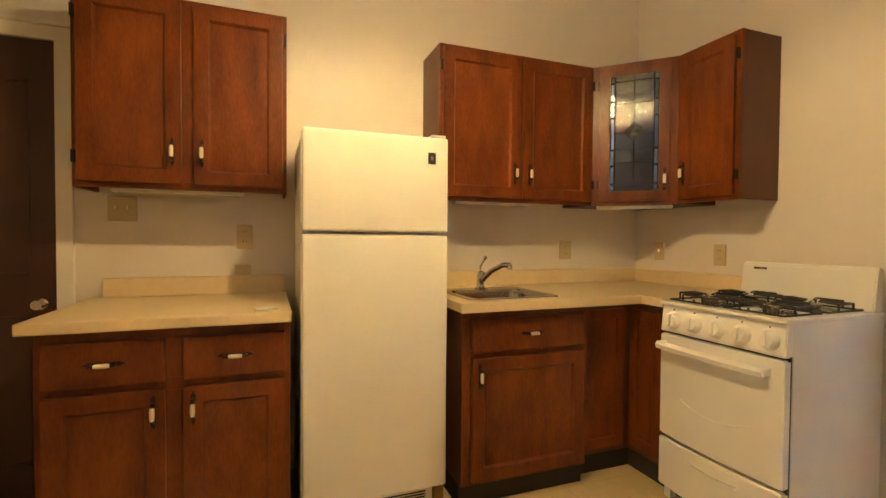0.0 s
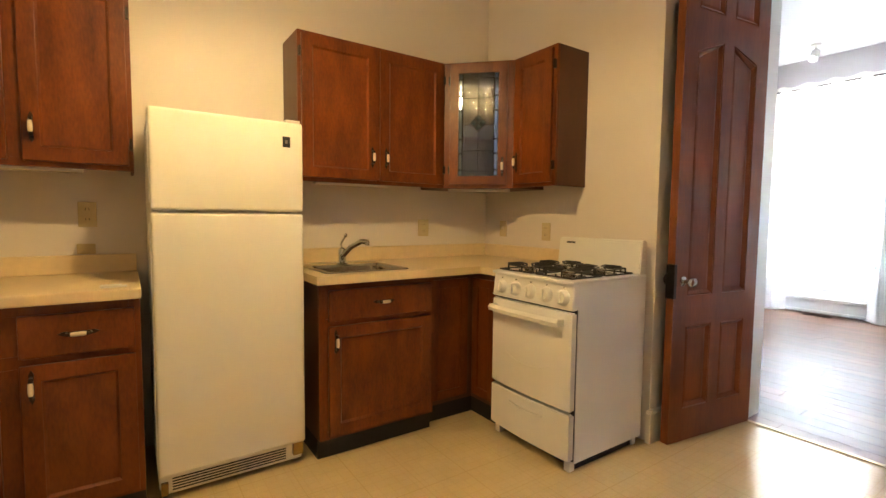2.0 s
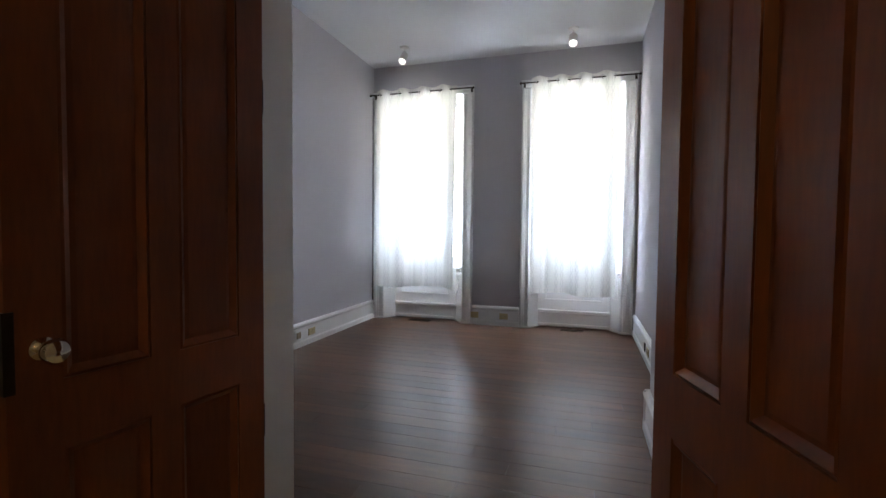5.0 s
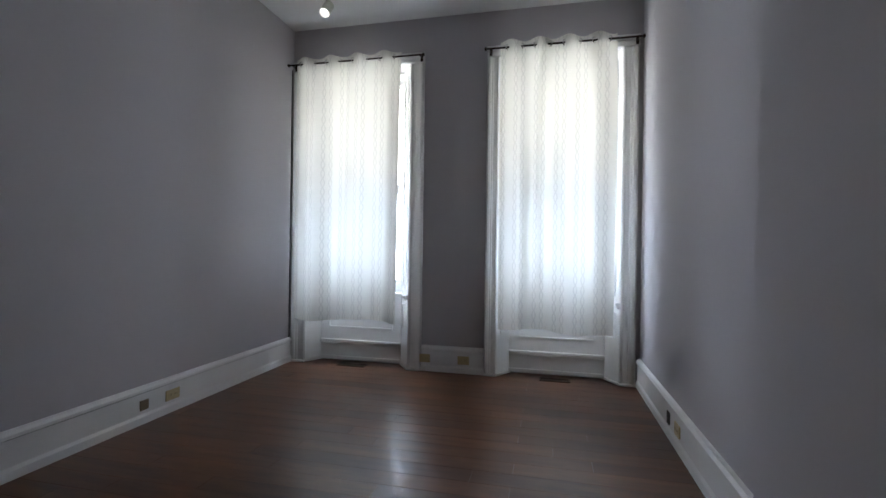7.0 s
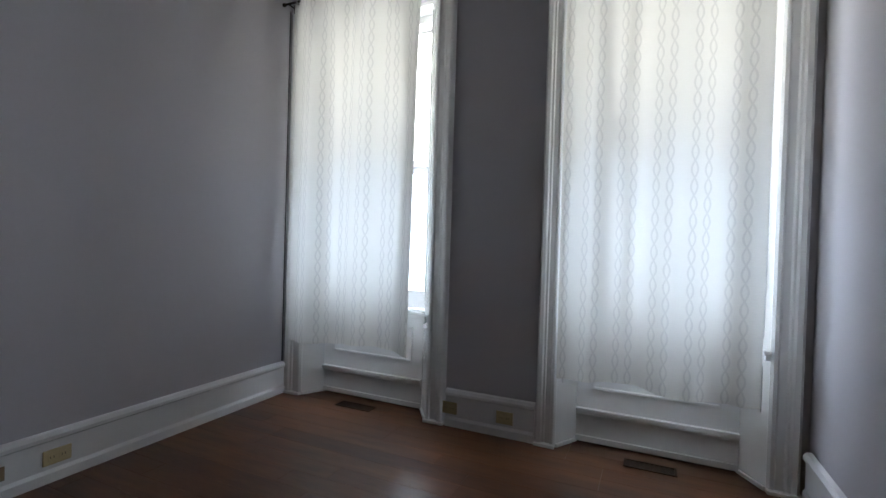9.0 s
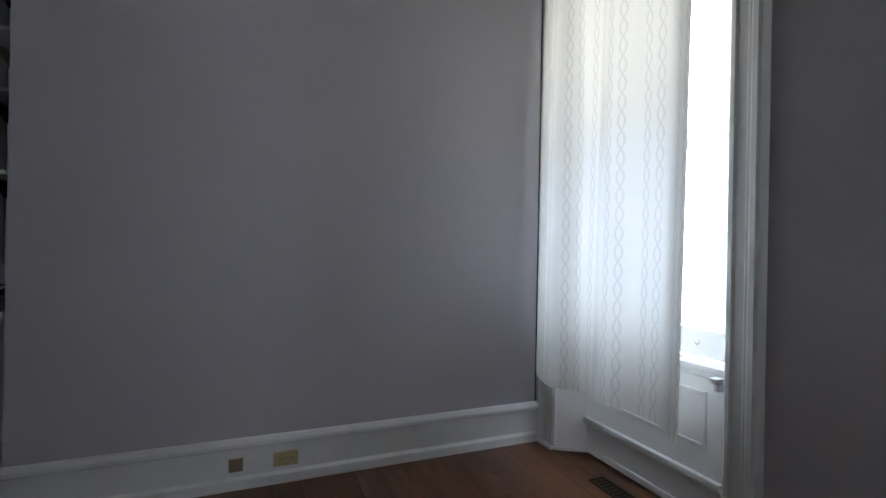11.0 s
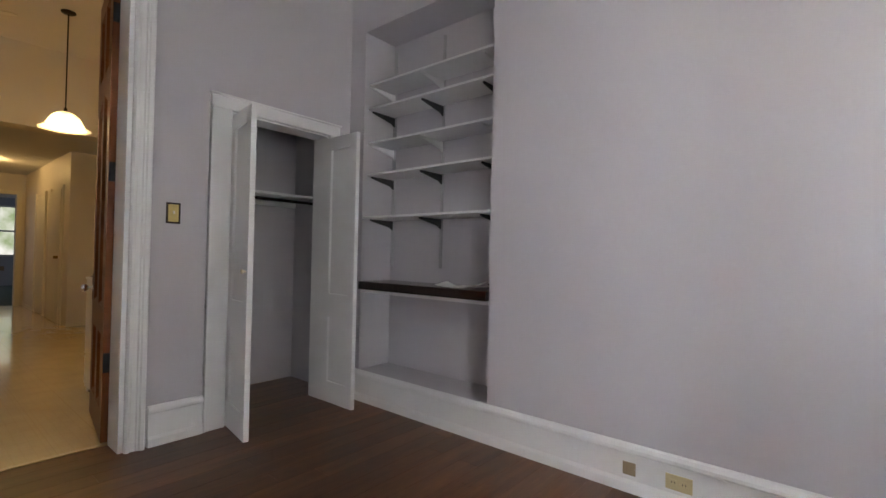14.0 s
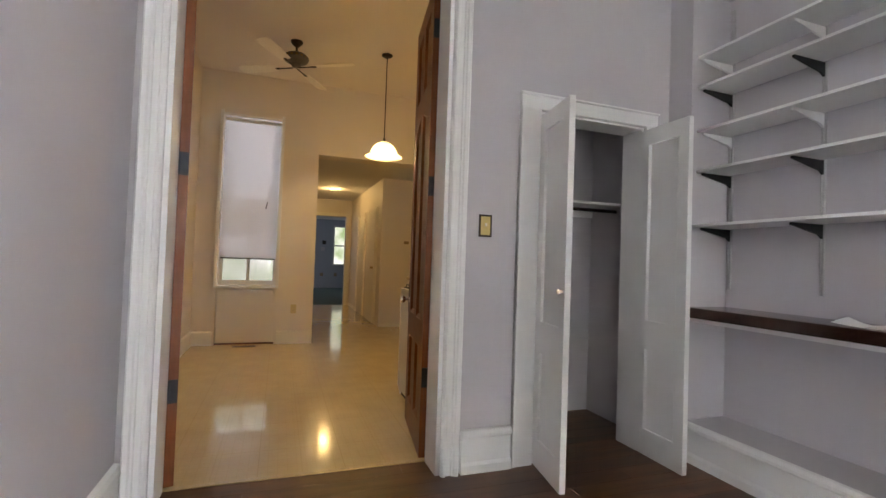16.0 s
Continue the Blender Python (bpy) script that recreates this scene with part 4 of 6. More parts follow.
def upper_cabinet(name, m, w, h, depth, doors, label, light=None):
    """doors: rows of x0, x1, handle x, hinge x."""
    c = thing(name, m, label, "cabinet", "wall cabinets")
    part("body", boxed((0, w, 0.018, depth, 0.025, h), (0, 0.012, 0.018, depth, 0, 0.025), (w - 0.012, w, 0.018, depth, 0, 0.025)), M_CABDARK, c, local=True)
    f = bmesh.new()
    e = 0.035
    box(f, 0, e, 0, 0.018, 0, h, 0.001), box(f, w - e, w, 0, 0.018, 0, h, 0.001), box(f, e, w - e, 0, 0.018, 0, e, 0.001), box(f, e, w - e, 0, 0.018, h - e, h, 0.001)
    for a, b in zip(doors, doors[1:]):
        box(f, a[1] - 0.008, b[0] + 0.008, 0, 0.018, e, h - e)
    box(f, e, w - e, 0.010, 0.018, e, h - e)
    part("face_frame", f, M_CAB, c, local=True)
    for x0, x1, hx, hg in doors:
        cab_door(c, x0, x1, 0.022, h - 0.018, (hx, 0.155), hinge=hg)
    return c


def under_light(m, w, label):
    u = thing("under_cabinet_light", m, label, "light fixture", "under-cabinet lights")
    part("housing", box(bmesh.new(), 0, w, 0, 0.05, -0.022, 0, 0.004), M_WHITE, u, local=True)
    part("lens", box(bmesh.new(), 0.02, w - 0.02, 0.006, 0.044, -0.026, -0.022, 0.001), M_IVORY, u, "frosted lens", local=True)


ZU, HU, YU = 1.39, 0.795, 2.204
upper_cabinet("wall_cabinet", pose(0.685, YU, ZU), 0.80, HU, 0.265,
              ((0.018, 0.382, 0.350, 0.008), (0.428, 0.782, 0.460, 0.792)), "red-brown stained wooden wall cabinet with two doors")
upper_cabinet("wall_cabinet", pose(2.219, YU, ZU), 0.945, HU, 0.265,
              ((0.018, 0.462, 0.428, 0.008), (0.483, 0.927, 0.517, 0.937)), "red-brown stained wooden wall cabinet with two doors above the sink")
upper_cabinet("wall_cabinet", pose(3.478, 1.885, ZU, 0, 0, -90), 0.35, HU, 0.265, ((0.018, 0.325, 0.050, 0.338),),
              "narrow red-brown stained wall cabinet with one door")
under_light(pose(0.80, YU + 0.045, ZU + 0.012), 0.50, "slim white strip light under the cabinet")
under_light(pose(2.33, YU + 0.045, ZU + 0.012), 0.46, "slim white strip light under the cabinet")

# corner cabinet with a leaded glass door
cc = thing("corner_cabinet", pose(3.744, 2.47, ZU), "diagonal corner wall cabinet with leaded glass door", "cabinet", "wall cabinets")
P0, P1 = Vector((3.166, 2.204)), Vector((3.478, 1.887))
DW = (P1 - P0).length
bm = bmesh.new()
for z0, z1 in ((ZU, ZU + 0.018), (ZU + HU - 0.018, ZU + HU), (ZU + 0.40, ZU + 0.412)):
    prism(bm, [(3.168, 2.468), (3.168, 2.215), (3.485, 1.892), (3.742, 1.892), (3.742, 2.468)], "z", z0, z1)
box(bm, 3.1665, 3.178, 2.215, 2.468, ZU, ZU + HU), box(bm, 3.490, 3.742, 1.888, 1.898, ZU, ZU + HU)
box(bm, 3.178, 3.742, 2.458, 2.468, ZU, ZU + HU), box(bm, 3.732, 3.742, 1.898, 2.458, ZU, ZU + HU)
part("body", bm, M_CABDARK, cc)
front = pose(P0.x, P0.y, ZU, 0, 0, math.degrees(math.atan2(P1.y - P0.y, P1.x - P0.x)))
fl = bmesh.new()
e = 0.055
box(fl, 0, e, 0, 0.018, 0, HU, 0.001), box(fl, DW - e, DW, 0, 0.018, 0, HU, 0.001)
box(fl, e, DW - e, 0, 0.018, 0, 0.03, 0.001), box(fl, e, DW - e, 0, 0.018, HU - 0.03, HU, 0.001)
fl.transform(front)
part("face_frame", fl, M_CAB, cc)
dr = bmesh.new()
x0, x1, z0, z1, s = 0.040, DW - 0.040, 0.022, HU - 0.018, 0.055
mitred(dr, x0, x1, z0, z1, s, -0.019, -0.0005, 0.003)
dr.transform(front)
cdoor = part("door", dr, M_CAB, cc)
M_LEADGLASS = glass("rippled_leaded_glass", 0.04, (0.55, 0.60, 0.62), 0.14, 40)
M_LEADGLASS.node_tree.nodes["Principled BSDF"].inputs["IOR"].default_value = 1.62
M_BEVELGLASS = mat("bevelled_silvery_glass", (0.17, 0.21, 0.28), 0.06, metal=0.9, vary=0.1, scale=30, bump=0.1)
M_JEWEL = mat("dark_jewel_glass", (0.10, 0.12, 0.13), 0.1, metal=0.3, vary=0.1, scale=30, bump=0.1)
gx0, gx1, gz0, gz1 = x0 + s, x1 - s, z0 + s, z1 - s
gp = boxed((gx0 - 0.004, gx1 + 0.004, -0.011, -0.007, gz0 - 0.004, gz1 + 0.004))
gp.transform(front)
pane = part("pane", gp, M_LEADGLASS, cdoor, "rippled textured glass")
lead = bmesh.new()
gw, gh = gx1 - gx0, gz1 - gz0
bw = 0.028


def came(a, b, r=0.0022):
    tube(lead, (a[0], -0.0125, a[1]), (b[0], -0.0125, b[1]), r, sides=6)


for xx in (gx0 + bw, gx1 - bw):
    came((xx, gz0), (xx, gz1))
for f in (0.06, 0.22, 0.36, 0.64, 0.78, 0.94):
    came((gx0, gz0 + gh * f), (gx0 + bw, gz0 + gh * f)), came((gx1 - bw, gz0 + gh * f), (gx1, gz0 + gh * f))
for f in (0.05, 0.95):
    came((gx0 + bw, gz0 + gh * f), (gx1 - bw, gz0 + gh * f))
mx, mz = (gx0 + gx1) / 2, gz0 + gh * 0.52
came((mx, mz + 0.05), (mx, gz1)), came((mx, gz0), (mx, mz - 0.05))
came((gx0 + bw, gz0 + gh * 0.25), (gx1 - bw, gz0 + gh * 0.25)), came((gx0 + bw, gz0 + gh * 0.76), (gx1 - bw, gz0 + gh * 0.76))
for a, b in (((mx, mz + 0.052), (mx + 0.052, mz)), ((mx + 0.052, mz), (mx, mz - 0.052)), ((mx, mz - 0.052), (mx - 0.052, mz)), ((mx - 0.052, mz), (mx, mz + 0.052)),
             ((mx - 0.026, mz + 0.026), (mx + 0.026, mz - 0.026)), ((mx + 0.026, mz + 0.026), (mx - 0.026, mz - 0.026))):
    came(a, b)
lead.transform(front)
part("lead_came", lead, M_BRONZE, pane, "dark lead lines")
for dx, dz in ((0, 0.026), (0.026, 0), (0, -0.026), (-0.026, 0)):
    g = bmesh.new()
    c4 = [(mx + dx + a, mz + dz + b) for a, b in ((0, 0.022), (0.022, 0), (0, -0.022), (-0.022, 0))]
    q4 = [g.verts.new((a, -0.0112, b)) for a, b in c4]
    tip = g.verts.new((mx + dx, -0.018, mz + dz))
    for k in range(4):
        g.faces.new((q4[k], q4[(k + 1) % 4], tip))
    g.faces.new(q4)
    g.transform(front)
    part("bevel", g, M_JEWEL, pane, "bevelled glass jewel")
for xx in (gx0 + 0.003, gx1 - bw + 0.003):
    for f0, f1 in ((0.0, 0.06), (0.06, 0.22), (0.22, 0.36), (0.36, 0.64), (0.64, 0.78), (0.78, 0.94), (0.94, 1.0)):
        g = bmesh.new()
        za, zb = gz0 + gh * f0 + 0.004, gz0 + gh * f1 - 0.004
        box(g, xx, xx + bw - 0.006, -0.0145, -0.0112, za, zb, 0.003, 1)
        g.transform(front)
        part("bevel", g, M_BEVELGLASS, pane)
hb = bmesh.new()
for u in (-0.036, 0.036):
    tube(hb, (x1 - 0.026, -0.019, 0.135 + u), (x1 - 0.026, -0.045, 0.135 + u * 0.95), 0.0045, sides=10)
box(hb, x1 - 0.033, x1 - 0.019, -0.022, -0.019, 0.075, 0.195, 0.001)
hb.transform(front)
hnd = part("handle", hb, M_BRONZE, cdoor, "dark bronze bar pull")
gb = tube(bmesh.new(), (x1 - 0.026, -0.045, 0.111), (x1 - 0.026, -0.045, 0.159), 0.0085, sides=14)
gb.transform(front)
part("grip", gb, M_IVORY, hnd, "cream ceramic grip", smooth=True)
for z in (z0 + 0.07, z1 - 0.12):
    h = box(bmesh.new(), x0 - 0.012, x0 - 0.001, -0.016, 0, z, z + 0.05, 0.002)
    h.transform(front)
    part("hinge", h, M_BRONZE, cdoor, "dark exposed hinge")
ul = thing("under_cabinet_light", front @ pose(0.02, 0.05, 0.0), "slim white strip light under the corner cabinet", "light fixture", "under-cabinet lights")
part("housing", box(bmesh.new(), 0, DW - 0.04, 0, 0.05, -0.020, -0.0005, 0.004), M_WHITE, ul, local=True)


def base_cabinet(name, m, w, depth, cols, label, toe=True):
    """cols: rows of x0, x1, drawer handle or not, door handle x."""
    c = thing(name, m, label, "cabinet", "base cabinets")
    h = 0.878
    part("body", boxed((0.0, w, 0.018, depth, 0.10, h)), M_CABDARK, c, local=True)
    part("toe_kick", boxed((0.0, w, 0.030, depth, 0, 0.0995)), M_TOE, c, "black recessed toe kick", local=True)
    f = bmesh.new()
    e = 0.038
    box(f, 0, e, 0, 0.018, 0.10, h, 0.001), box(f, w - e, w, 0, 0.018, 0.10, h, 0.001), box(f, e, w - e, 0, 0.018, h - e, h, 0.001)
    box(f, e, w - e, 0, 0.018, 0.10, 0.10 + e, 0.001), box(f, e, w - e, 0, 0.018, 0.655, 0.70, 0.001)
    for a, b in zip(cols, cols[1:]):
        box(f, a[1] - 0.008, b[0] + 0.008, 0.001, 0.017, 0.10 + e, 0.6545)
        box(f, a[1] - 0.008, b[0] + 0.008, 0.001, 0.017, 0.7005, h - e)
    box(f, e, w - e, 0.010, 0.0175, 0.10 + e, h - e)
    part("face_frame", f, M_CAB, c, local=True)
    for x0, x1, drawer, hx in cols:
        if drawer:
            d = cab_door(c, x0, x1, 0.690, 0.842, panel=False)
            pull(d, (x0 + x1) / 2, 0.768, False)
        cab_door(c, x0, x1, 0.118, 0.665 if drawer else 0.842, (hx, 0.590) if hx else None)
    return c


base_cabinet("base_cabinet", pose(0.70, 1.830, 0), 0.785, 0.636, ((0.022, 0.372, True, 0.338), (0.428, 0.765, True, 0.460)),
             "dark red-brown base cabinet with two drawers and two doors")
base_cabinet("base_cabinet", pose(2.195, 1.830, 0), 0.655, 0.636, ((0.045, 0.630, True, 0.078),), "dark red-brown sink base cabinet with drawer and door")
# blind corner and the short return to the stove
bc = thing("corner_base_cabinet", pose(3.3, 2.1, 0), "dark red-brown blind corner base cabinet beside the stove", "cabinet", "base cabinets")
part("body", boxed((2.852, 3.74, 1.900, 2.465, 0.10, 0.878), (3.180, 3.74, 1.662, 1.8995, 0.10, 0.878)), M_CABDARK, bc)
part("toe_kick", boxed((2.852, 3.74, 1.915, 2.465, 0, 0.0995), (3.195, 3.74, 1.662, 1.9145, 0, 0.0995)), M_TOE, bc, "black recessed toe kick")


def fixed_panel(a, b, face, along_x):
    bm = bmesh.new()
    s, d = 0.05, 0.016
    for u0, u1, z0, z1 in ((a, a + s, 0.13, 0.84), (b - s, b, 0.13, 0.84), (a + s, b - s, 0.13, 0.13 + s), (a + s, b - s, 0.84 - s, 0.84)):
        if along_x:
            box(bm, u0, u1, face - d, face - 0.0005, z0, z1, 0.003)
        else:
            box(bm, face - d, face - 0.0005, u0, u1, z0, z1, 0.003)
    if along_x:
        box(bm, a + s, b - s, face - 0.006, face - 0.0005, 0.13 + s, 0.84 - s)
    else:
        box(bm, face - 0.006, face - 0.0005, a + s, b - s, 0.13 + s, 0.84 - s)
    return bm


part("door", fixed_panel(2.870, 3.135, 1.900, True), M_CAB, bc)
part("door", fixed_panel(1.680, 1.880, 3.180, False), M_CAB, bc)

# ---- worktops, sink and tap ----
def slab(xs, ys, plan, z0, z1):
    """One board over the cells marked # in the plan, row by row along ys, with its holes and notches cut through."""
    bm = bmesh.new()
    made = {}

    def at(i, j, z):
        if (i, j, z) not in made:
            made[i, j, z] = bm.verts.new((xs[i], ys[j], z))
        return made[i, j, z]

    def solid(i, j):
        return 0 <= j < len(plan) and 0 <= i < len(plan[0]) and plan[j][i] == "#"
    for j in range(len(plan)):
        for i in range(len(plan[0])):
            if not solid(i, j):
                continue
            loop = ((i, j), (i + 1, j), (i + 1, j + 1), (i, j + 1))
            bm.faces.new([at(*p, z1) for p in loop]), bm.faces.new([at(*p, z0) for p in reversed(loop)])
            for (p, q), (di, dj) in zip(zip(loop, loop[1:] + loop[:1]), ((0, -1), (1, 0), (0, 1), (-1, 0))):
                if not solid(i + di, j + dj):
                    bm.faces.new((at(*p, z0), at(*q, z0), at(*q, z1), at(*p, z1)))
    return bm


ZT = 0.918
wa = thing("worktop", pose(1.09, 2.1, 0.88), "almond laminate worktop with backsplash on the base cabinet", "worktop", "worktops")
part("top", box(bmesh.new(), 0.665, 1.490, 1.785, 2.466, 0.8785, ZT, 0.006), M_LAM, wa)
part("backsplash", box(bmesh.new(), 0.715, 1.485, 2.440, 2.468, ZT + 0.0005, 1.005, 0.005), M_LAM, wa)
wb = thing("worktop", pose(2.9, 2.1, 0.88), "L-shaped almond laminate worktop with backsplash and sink", "worktop", "worktops")
SX0, SX1, SY0, SY1 = 2.262, 2.700, 1.872, 2.290
bm = slab((2.172, SX0, SX1, 3.150, 3.742), (1.650, 1.785, SY0, SY1, 2.466), ("...#", "####", "#.##", "####"), 0.8785, ZT)
part("top", bm, M_LAM, wb)
part("front_edge", box(box(bmesh.new(), 2.170, 3.148, 1.779, 1.7849, 0.876, ZT + 0.0005, 0.0025), 3.142, 3.1499, 1.650, 1.7849, 0.876, ZT + 0.0005, 0.0025), M_LAM, wb)
part("backsplash", box(box(bmesh.new(), 2.172, 3.742, 2.440, 2.468, ZT + 0.0005, 1.005, 0.005), 3.716, 3.742, 1.655, 2.4395, ZT + 0.0005, 1.005, 0.005), M_LAM, wb)

sink = thing("sink", pose((SX0 + SX1) / 2, (SY0 + SY1) / 2, ZT), "square stainless steel drop-in sink bowl", "sink")
bm = bmesh.new()


def ring(x0, x1, y0, y1, z, r, n=5):
    out = []
    for cx, cy, a0 in ((x1 - r, y1 - r, 0), (x0 + r, y1 - r, 90), (x0 + r, y0 + r, 180), (x1 - r, y0 + r, 270)):
        for k in range(n + 1):
            a = radians(a0 + 90 * k / n)
            out.append(bm.verts.new((cx + r * math.cos(a), cy + r * math.sin(a), z)))
    return out


rings = [ring(SX0 - 0.018, SX1 + 0.018, SY0 - 0.018, SY1 + 0.018, ZT + 0.001, 0.03), ring(SX0 - 0.015, SX1 + 0.015, SY0 - 0.015, SY1 + 0.015, ZT + 0.006, 0.03),
         ring(SX0 + 0.012, SX1 - 0.012, SY0 + 0.012, SY1 - 0.075, ZT + 0.005, 0.045), ring(SX0 + 0.020, SX1 - 0.020, SY0 + 0.020, SY1 - 0.085, ZT - 0.010, 0.05),
         ring(SX0 + 0.035, SX1 - 0.035, SY0 + 0.035, SY1 - 0.10, ZT - 0.150, 0.06), ring(SX0 + 0.08, SX1 - 0.08, SY0 + 0.08, SY1 - 0.15, ZT - 0.165, 0.06)]
for p, q in zip(rings, rings[1:]):
    for k in range(len(p)):
        bm.faces.new((p[k], p[(k + 1) % len(p)], q[(k + 1) % len(p)], q[k]))
bm.faces.new(rings[-1])
part("bowl", bm, M_STEEL, sink, smooth=True)
part("drain", lathe(bmesh.new(), [(0, 0.004), (0.02, 0.004), (0.04, 0.006), (0.043, 0.002)], ((SX0 + SX1) / 2, 2.05, ZT - 0.166), 20), M_CHROME, sink, "chrome drain", smooth=True)
tap = thing("faucet", pose(2.485, 2.262, ZT + 0.006), "chrome single-lever kitchen faucet behind the sink", "faucet")
tx, ty = 2.485, 2.255
part("base_plate", lathe(bmesh.new(), [(0, 0), (0.034, 0), (0.034, 0.006), (0.024, 0.012), (0.022, 0.05), (0.024, 0.06), (0.020, 0.085), (0.010, 0.095), (0, 0.096)],
                         (tx, ty, ZT + 0.006), 24), M_CHROME, tap, smooth=True)
part("spout", bent(bmesh.new(), [(tx, ty - 0.01, ZT + 0.05), (tx + 0.03, ty - 0.06, ZT + 0.105), (tx + 0.065, ty - 0.125, ZT + 0.140), (tx + 0.085, ty - 0.165, ZT + 0.140)], 0.0145, 12), M_CHROME, tap, smooth=True)
part("aerator", tube(bmesh.new(), (tx + 0.084, ty - 0.163, ZT + 0.142), (tx + 0.086, ty - 0.167, ZT + 0.118), 0.014, 0.012), M_CHROME, tap, smooth=True)
lv = bent(bmesh.new(), [(tx, ty, ZT + 0.095), (tx - 0.004, ty + 0.004, ZT + 0.125), (tx + 0.016, ty - 0.006, ZT + 0.165)], 0.006, 10)
bmesh.ops.create_uvsphere(lv, u_segments=14, v_segments=10, radius=0.0115, matrix=Matrix.Translation((tx + 0.019, ty - 0.008, ZT + 0.172)))
part("lever", lv, M_CHROME, tap, "chrome lever with ball end", smooth=True)
pc = thing("plastic_clip", pose(1.39, 1.86, ZT), "small white plastic clip lying on the worktop", "clip")
part("body", box(bmesh.new(), 1.36, 1.43, 1.845, 1.875, ZT + 0.0005, ZT + 0.012, 0.004), M_WHITE, pc)
part("tab", box(bmesh.new(), 1.428, 1.445, 1.853, 1.867, ZT + 0.001, ZT + 0.008, 0.002), M_WHITE, pc)

# ---- refrigerator ----
FX0, FX1, FY = 1.528, 2.132, 1.845
fr = thing("refrigerator", pose(1.83, 2.15, 0), "white top-freezer refrigerator with textured doors", "refrigerator")
part("body", box(bmesh.new(), FX0 + 0.004, FX1 - 0.004, FY + 0.075, 2.44, 0.03, 1.612, 0.006), M_FRIDGE, fr)
for nm, z0, z1 in (("freezer_door", 1.219, 1.622), ("door", 0.118, 1.207)):
    d = part(nm, box(bmesh.new(), FX0, FX1, FY, FY + 0.068, z0, z1, 0.014, 3), M_FRIDGE, fr, smooth=True)
    part("gasket", boxed((FX0 + 0.012, FX1 - 0.012, FY + 0.068, FY + 0.0748, z0 + 0.01, z1 - 0.01)), M_RUBBER, d, "grey door gasket")
    part("edge_grip", box(bmesh.new(), FX0 - 0.003, FX0 - 0.0003, FY + 0.010, FY + 0.055, z0 + 0.03, z1 - 0.04, 0.003), M_WHITE, d, "recessed side grip")
bd = part("badge", box(bmesh.new(), FX1 - 0.092, FX1 - 0.058, FY - 0.0025, FY - 0.0003, 1.508, 1.556, 0.001), M_BLACKP, fr, "small black badge")
part("badge_mark", box(bmesh.new(), FX1 - 0.081, FX1 - 0.069, FY - 0.0032, FY - 0.0025, 1.524, 1.540, 0.0003), M_STEEL, bd)
part("hinge_cover", box(bmesh.new(), FX1 - 0.075, FX1 - 0.01, FY + 0.005, FY + 0.09, 1.6225, 1.634, 0.004), M_WHITE, fr)
gr = part("grille", box(bmesh.new(), FX0 + 0.01, FX1 - 0.01, FY + 0.035, FY + 0.065, 0.028, 0.108, 0.003), M_FRIDGE, fr, "base grille")
for k in range(5):
    part("grille_slot", boxed((FX0 + 0.05, FX1 - 0.085, FY + 0.0335, FY + 0.0349, 0.040 + 0.012 * k, 0.046 + 0.012 * k)), M_SLOT, gr)
for x in (FX0 + 0.035, FX1 - 0.035):
    part("foot", lathe(bmesh.new(), [(0, 0), (0.018, 0), (0.018, 0.008), (0.008, 0.010), (0.008, 0.03)], (x, FY + 0.1, 0.0005), 14), M_RUBBER, fr, smooth=True)
part("hinge_bracket", box(bmesh.new(), FX1 - 0.055, FX1 - 0.008, FY + 0.012, FY + 0.034, 0.055, 0.116, 0.003), M_BRASS, fr, "yellowed lower hinge")
part("hinge_bracket", box(bmesh.new(), FX0 + 0.008, FX0 + 0.035, FY + 0.012, FY + 0.034, 0.035, 0.085, 0.003), M_BRASS, fr, "yellowed lower hinge")

# ---- gas stove ----
SV0, SV1, SVX = 1.080, 1.637, 3.120
sv = thing("gas_stove", pose(3.4, 1.36, 0), "white gas stove with four burners and black grates", "stove")
part("body", boxed((SVX + 0.040, 3.690, SV0, SV1, 0.045, 0.8972)), M_WHITE, sv)
# black sheet behind the front panels, darkens their gaps as shade would
part("front_gap_shade", boxed((SVX + 0.0305, SVX + 0.0398, SV0 + 0.004, SV1 - 0.004, 0.055, 0.885)), M_BLACKP, sv, "black sheet put in for the shaded gap behind the oven door")
# black block between the feet takes the place of the shade down there
part("under_stove_shade", boxed((SVX + 0.07, 3.680, SV0 + 0.02, SV1 - 0.02, 0.002, 0.0445)), M_TOE, sv, "black block put in for the shade below the stove")


def bowed(z0, z1, x, bulge, thick, inset=0.0):
    """A front panel that bows out towards the room."""
    bm = bmesh.new()
    n = 10
    pts = []
    for k in range(n + 1):
        u = k / n
        pts.append((x - bulge * (1 - (2 * u - 1) ** 2), SV0 + inset + (SV1 - SV0 - 2 * inset) * u))
    prism(bm, pts + [(x + thick, SV1 - inset), (x + thick, SV0 + inset)], "z", z0, z1)
    bmesh.ops.bevel(bm, geom=[e for e in bm.edges if abs(e.verts[0].co.z - e.verts[1].co.z) < 1e-6], offset=0.006, segments=2, affect="EDGES")
    return bm


ovd = part("oven_door", bowed(0.298, 0.765, SVX, 0.016, 0.030, 0.003), M_WHITE, sv, smooth=True)
part("drawer", bowed(0.060, 0.285, SVX - 0.002, 0.016, 0.032, 0.003), M_WHITE, sv, smooth=True)
grip = bmesh.new()
half = [k / 10 for k in range(11)]
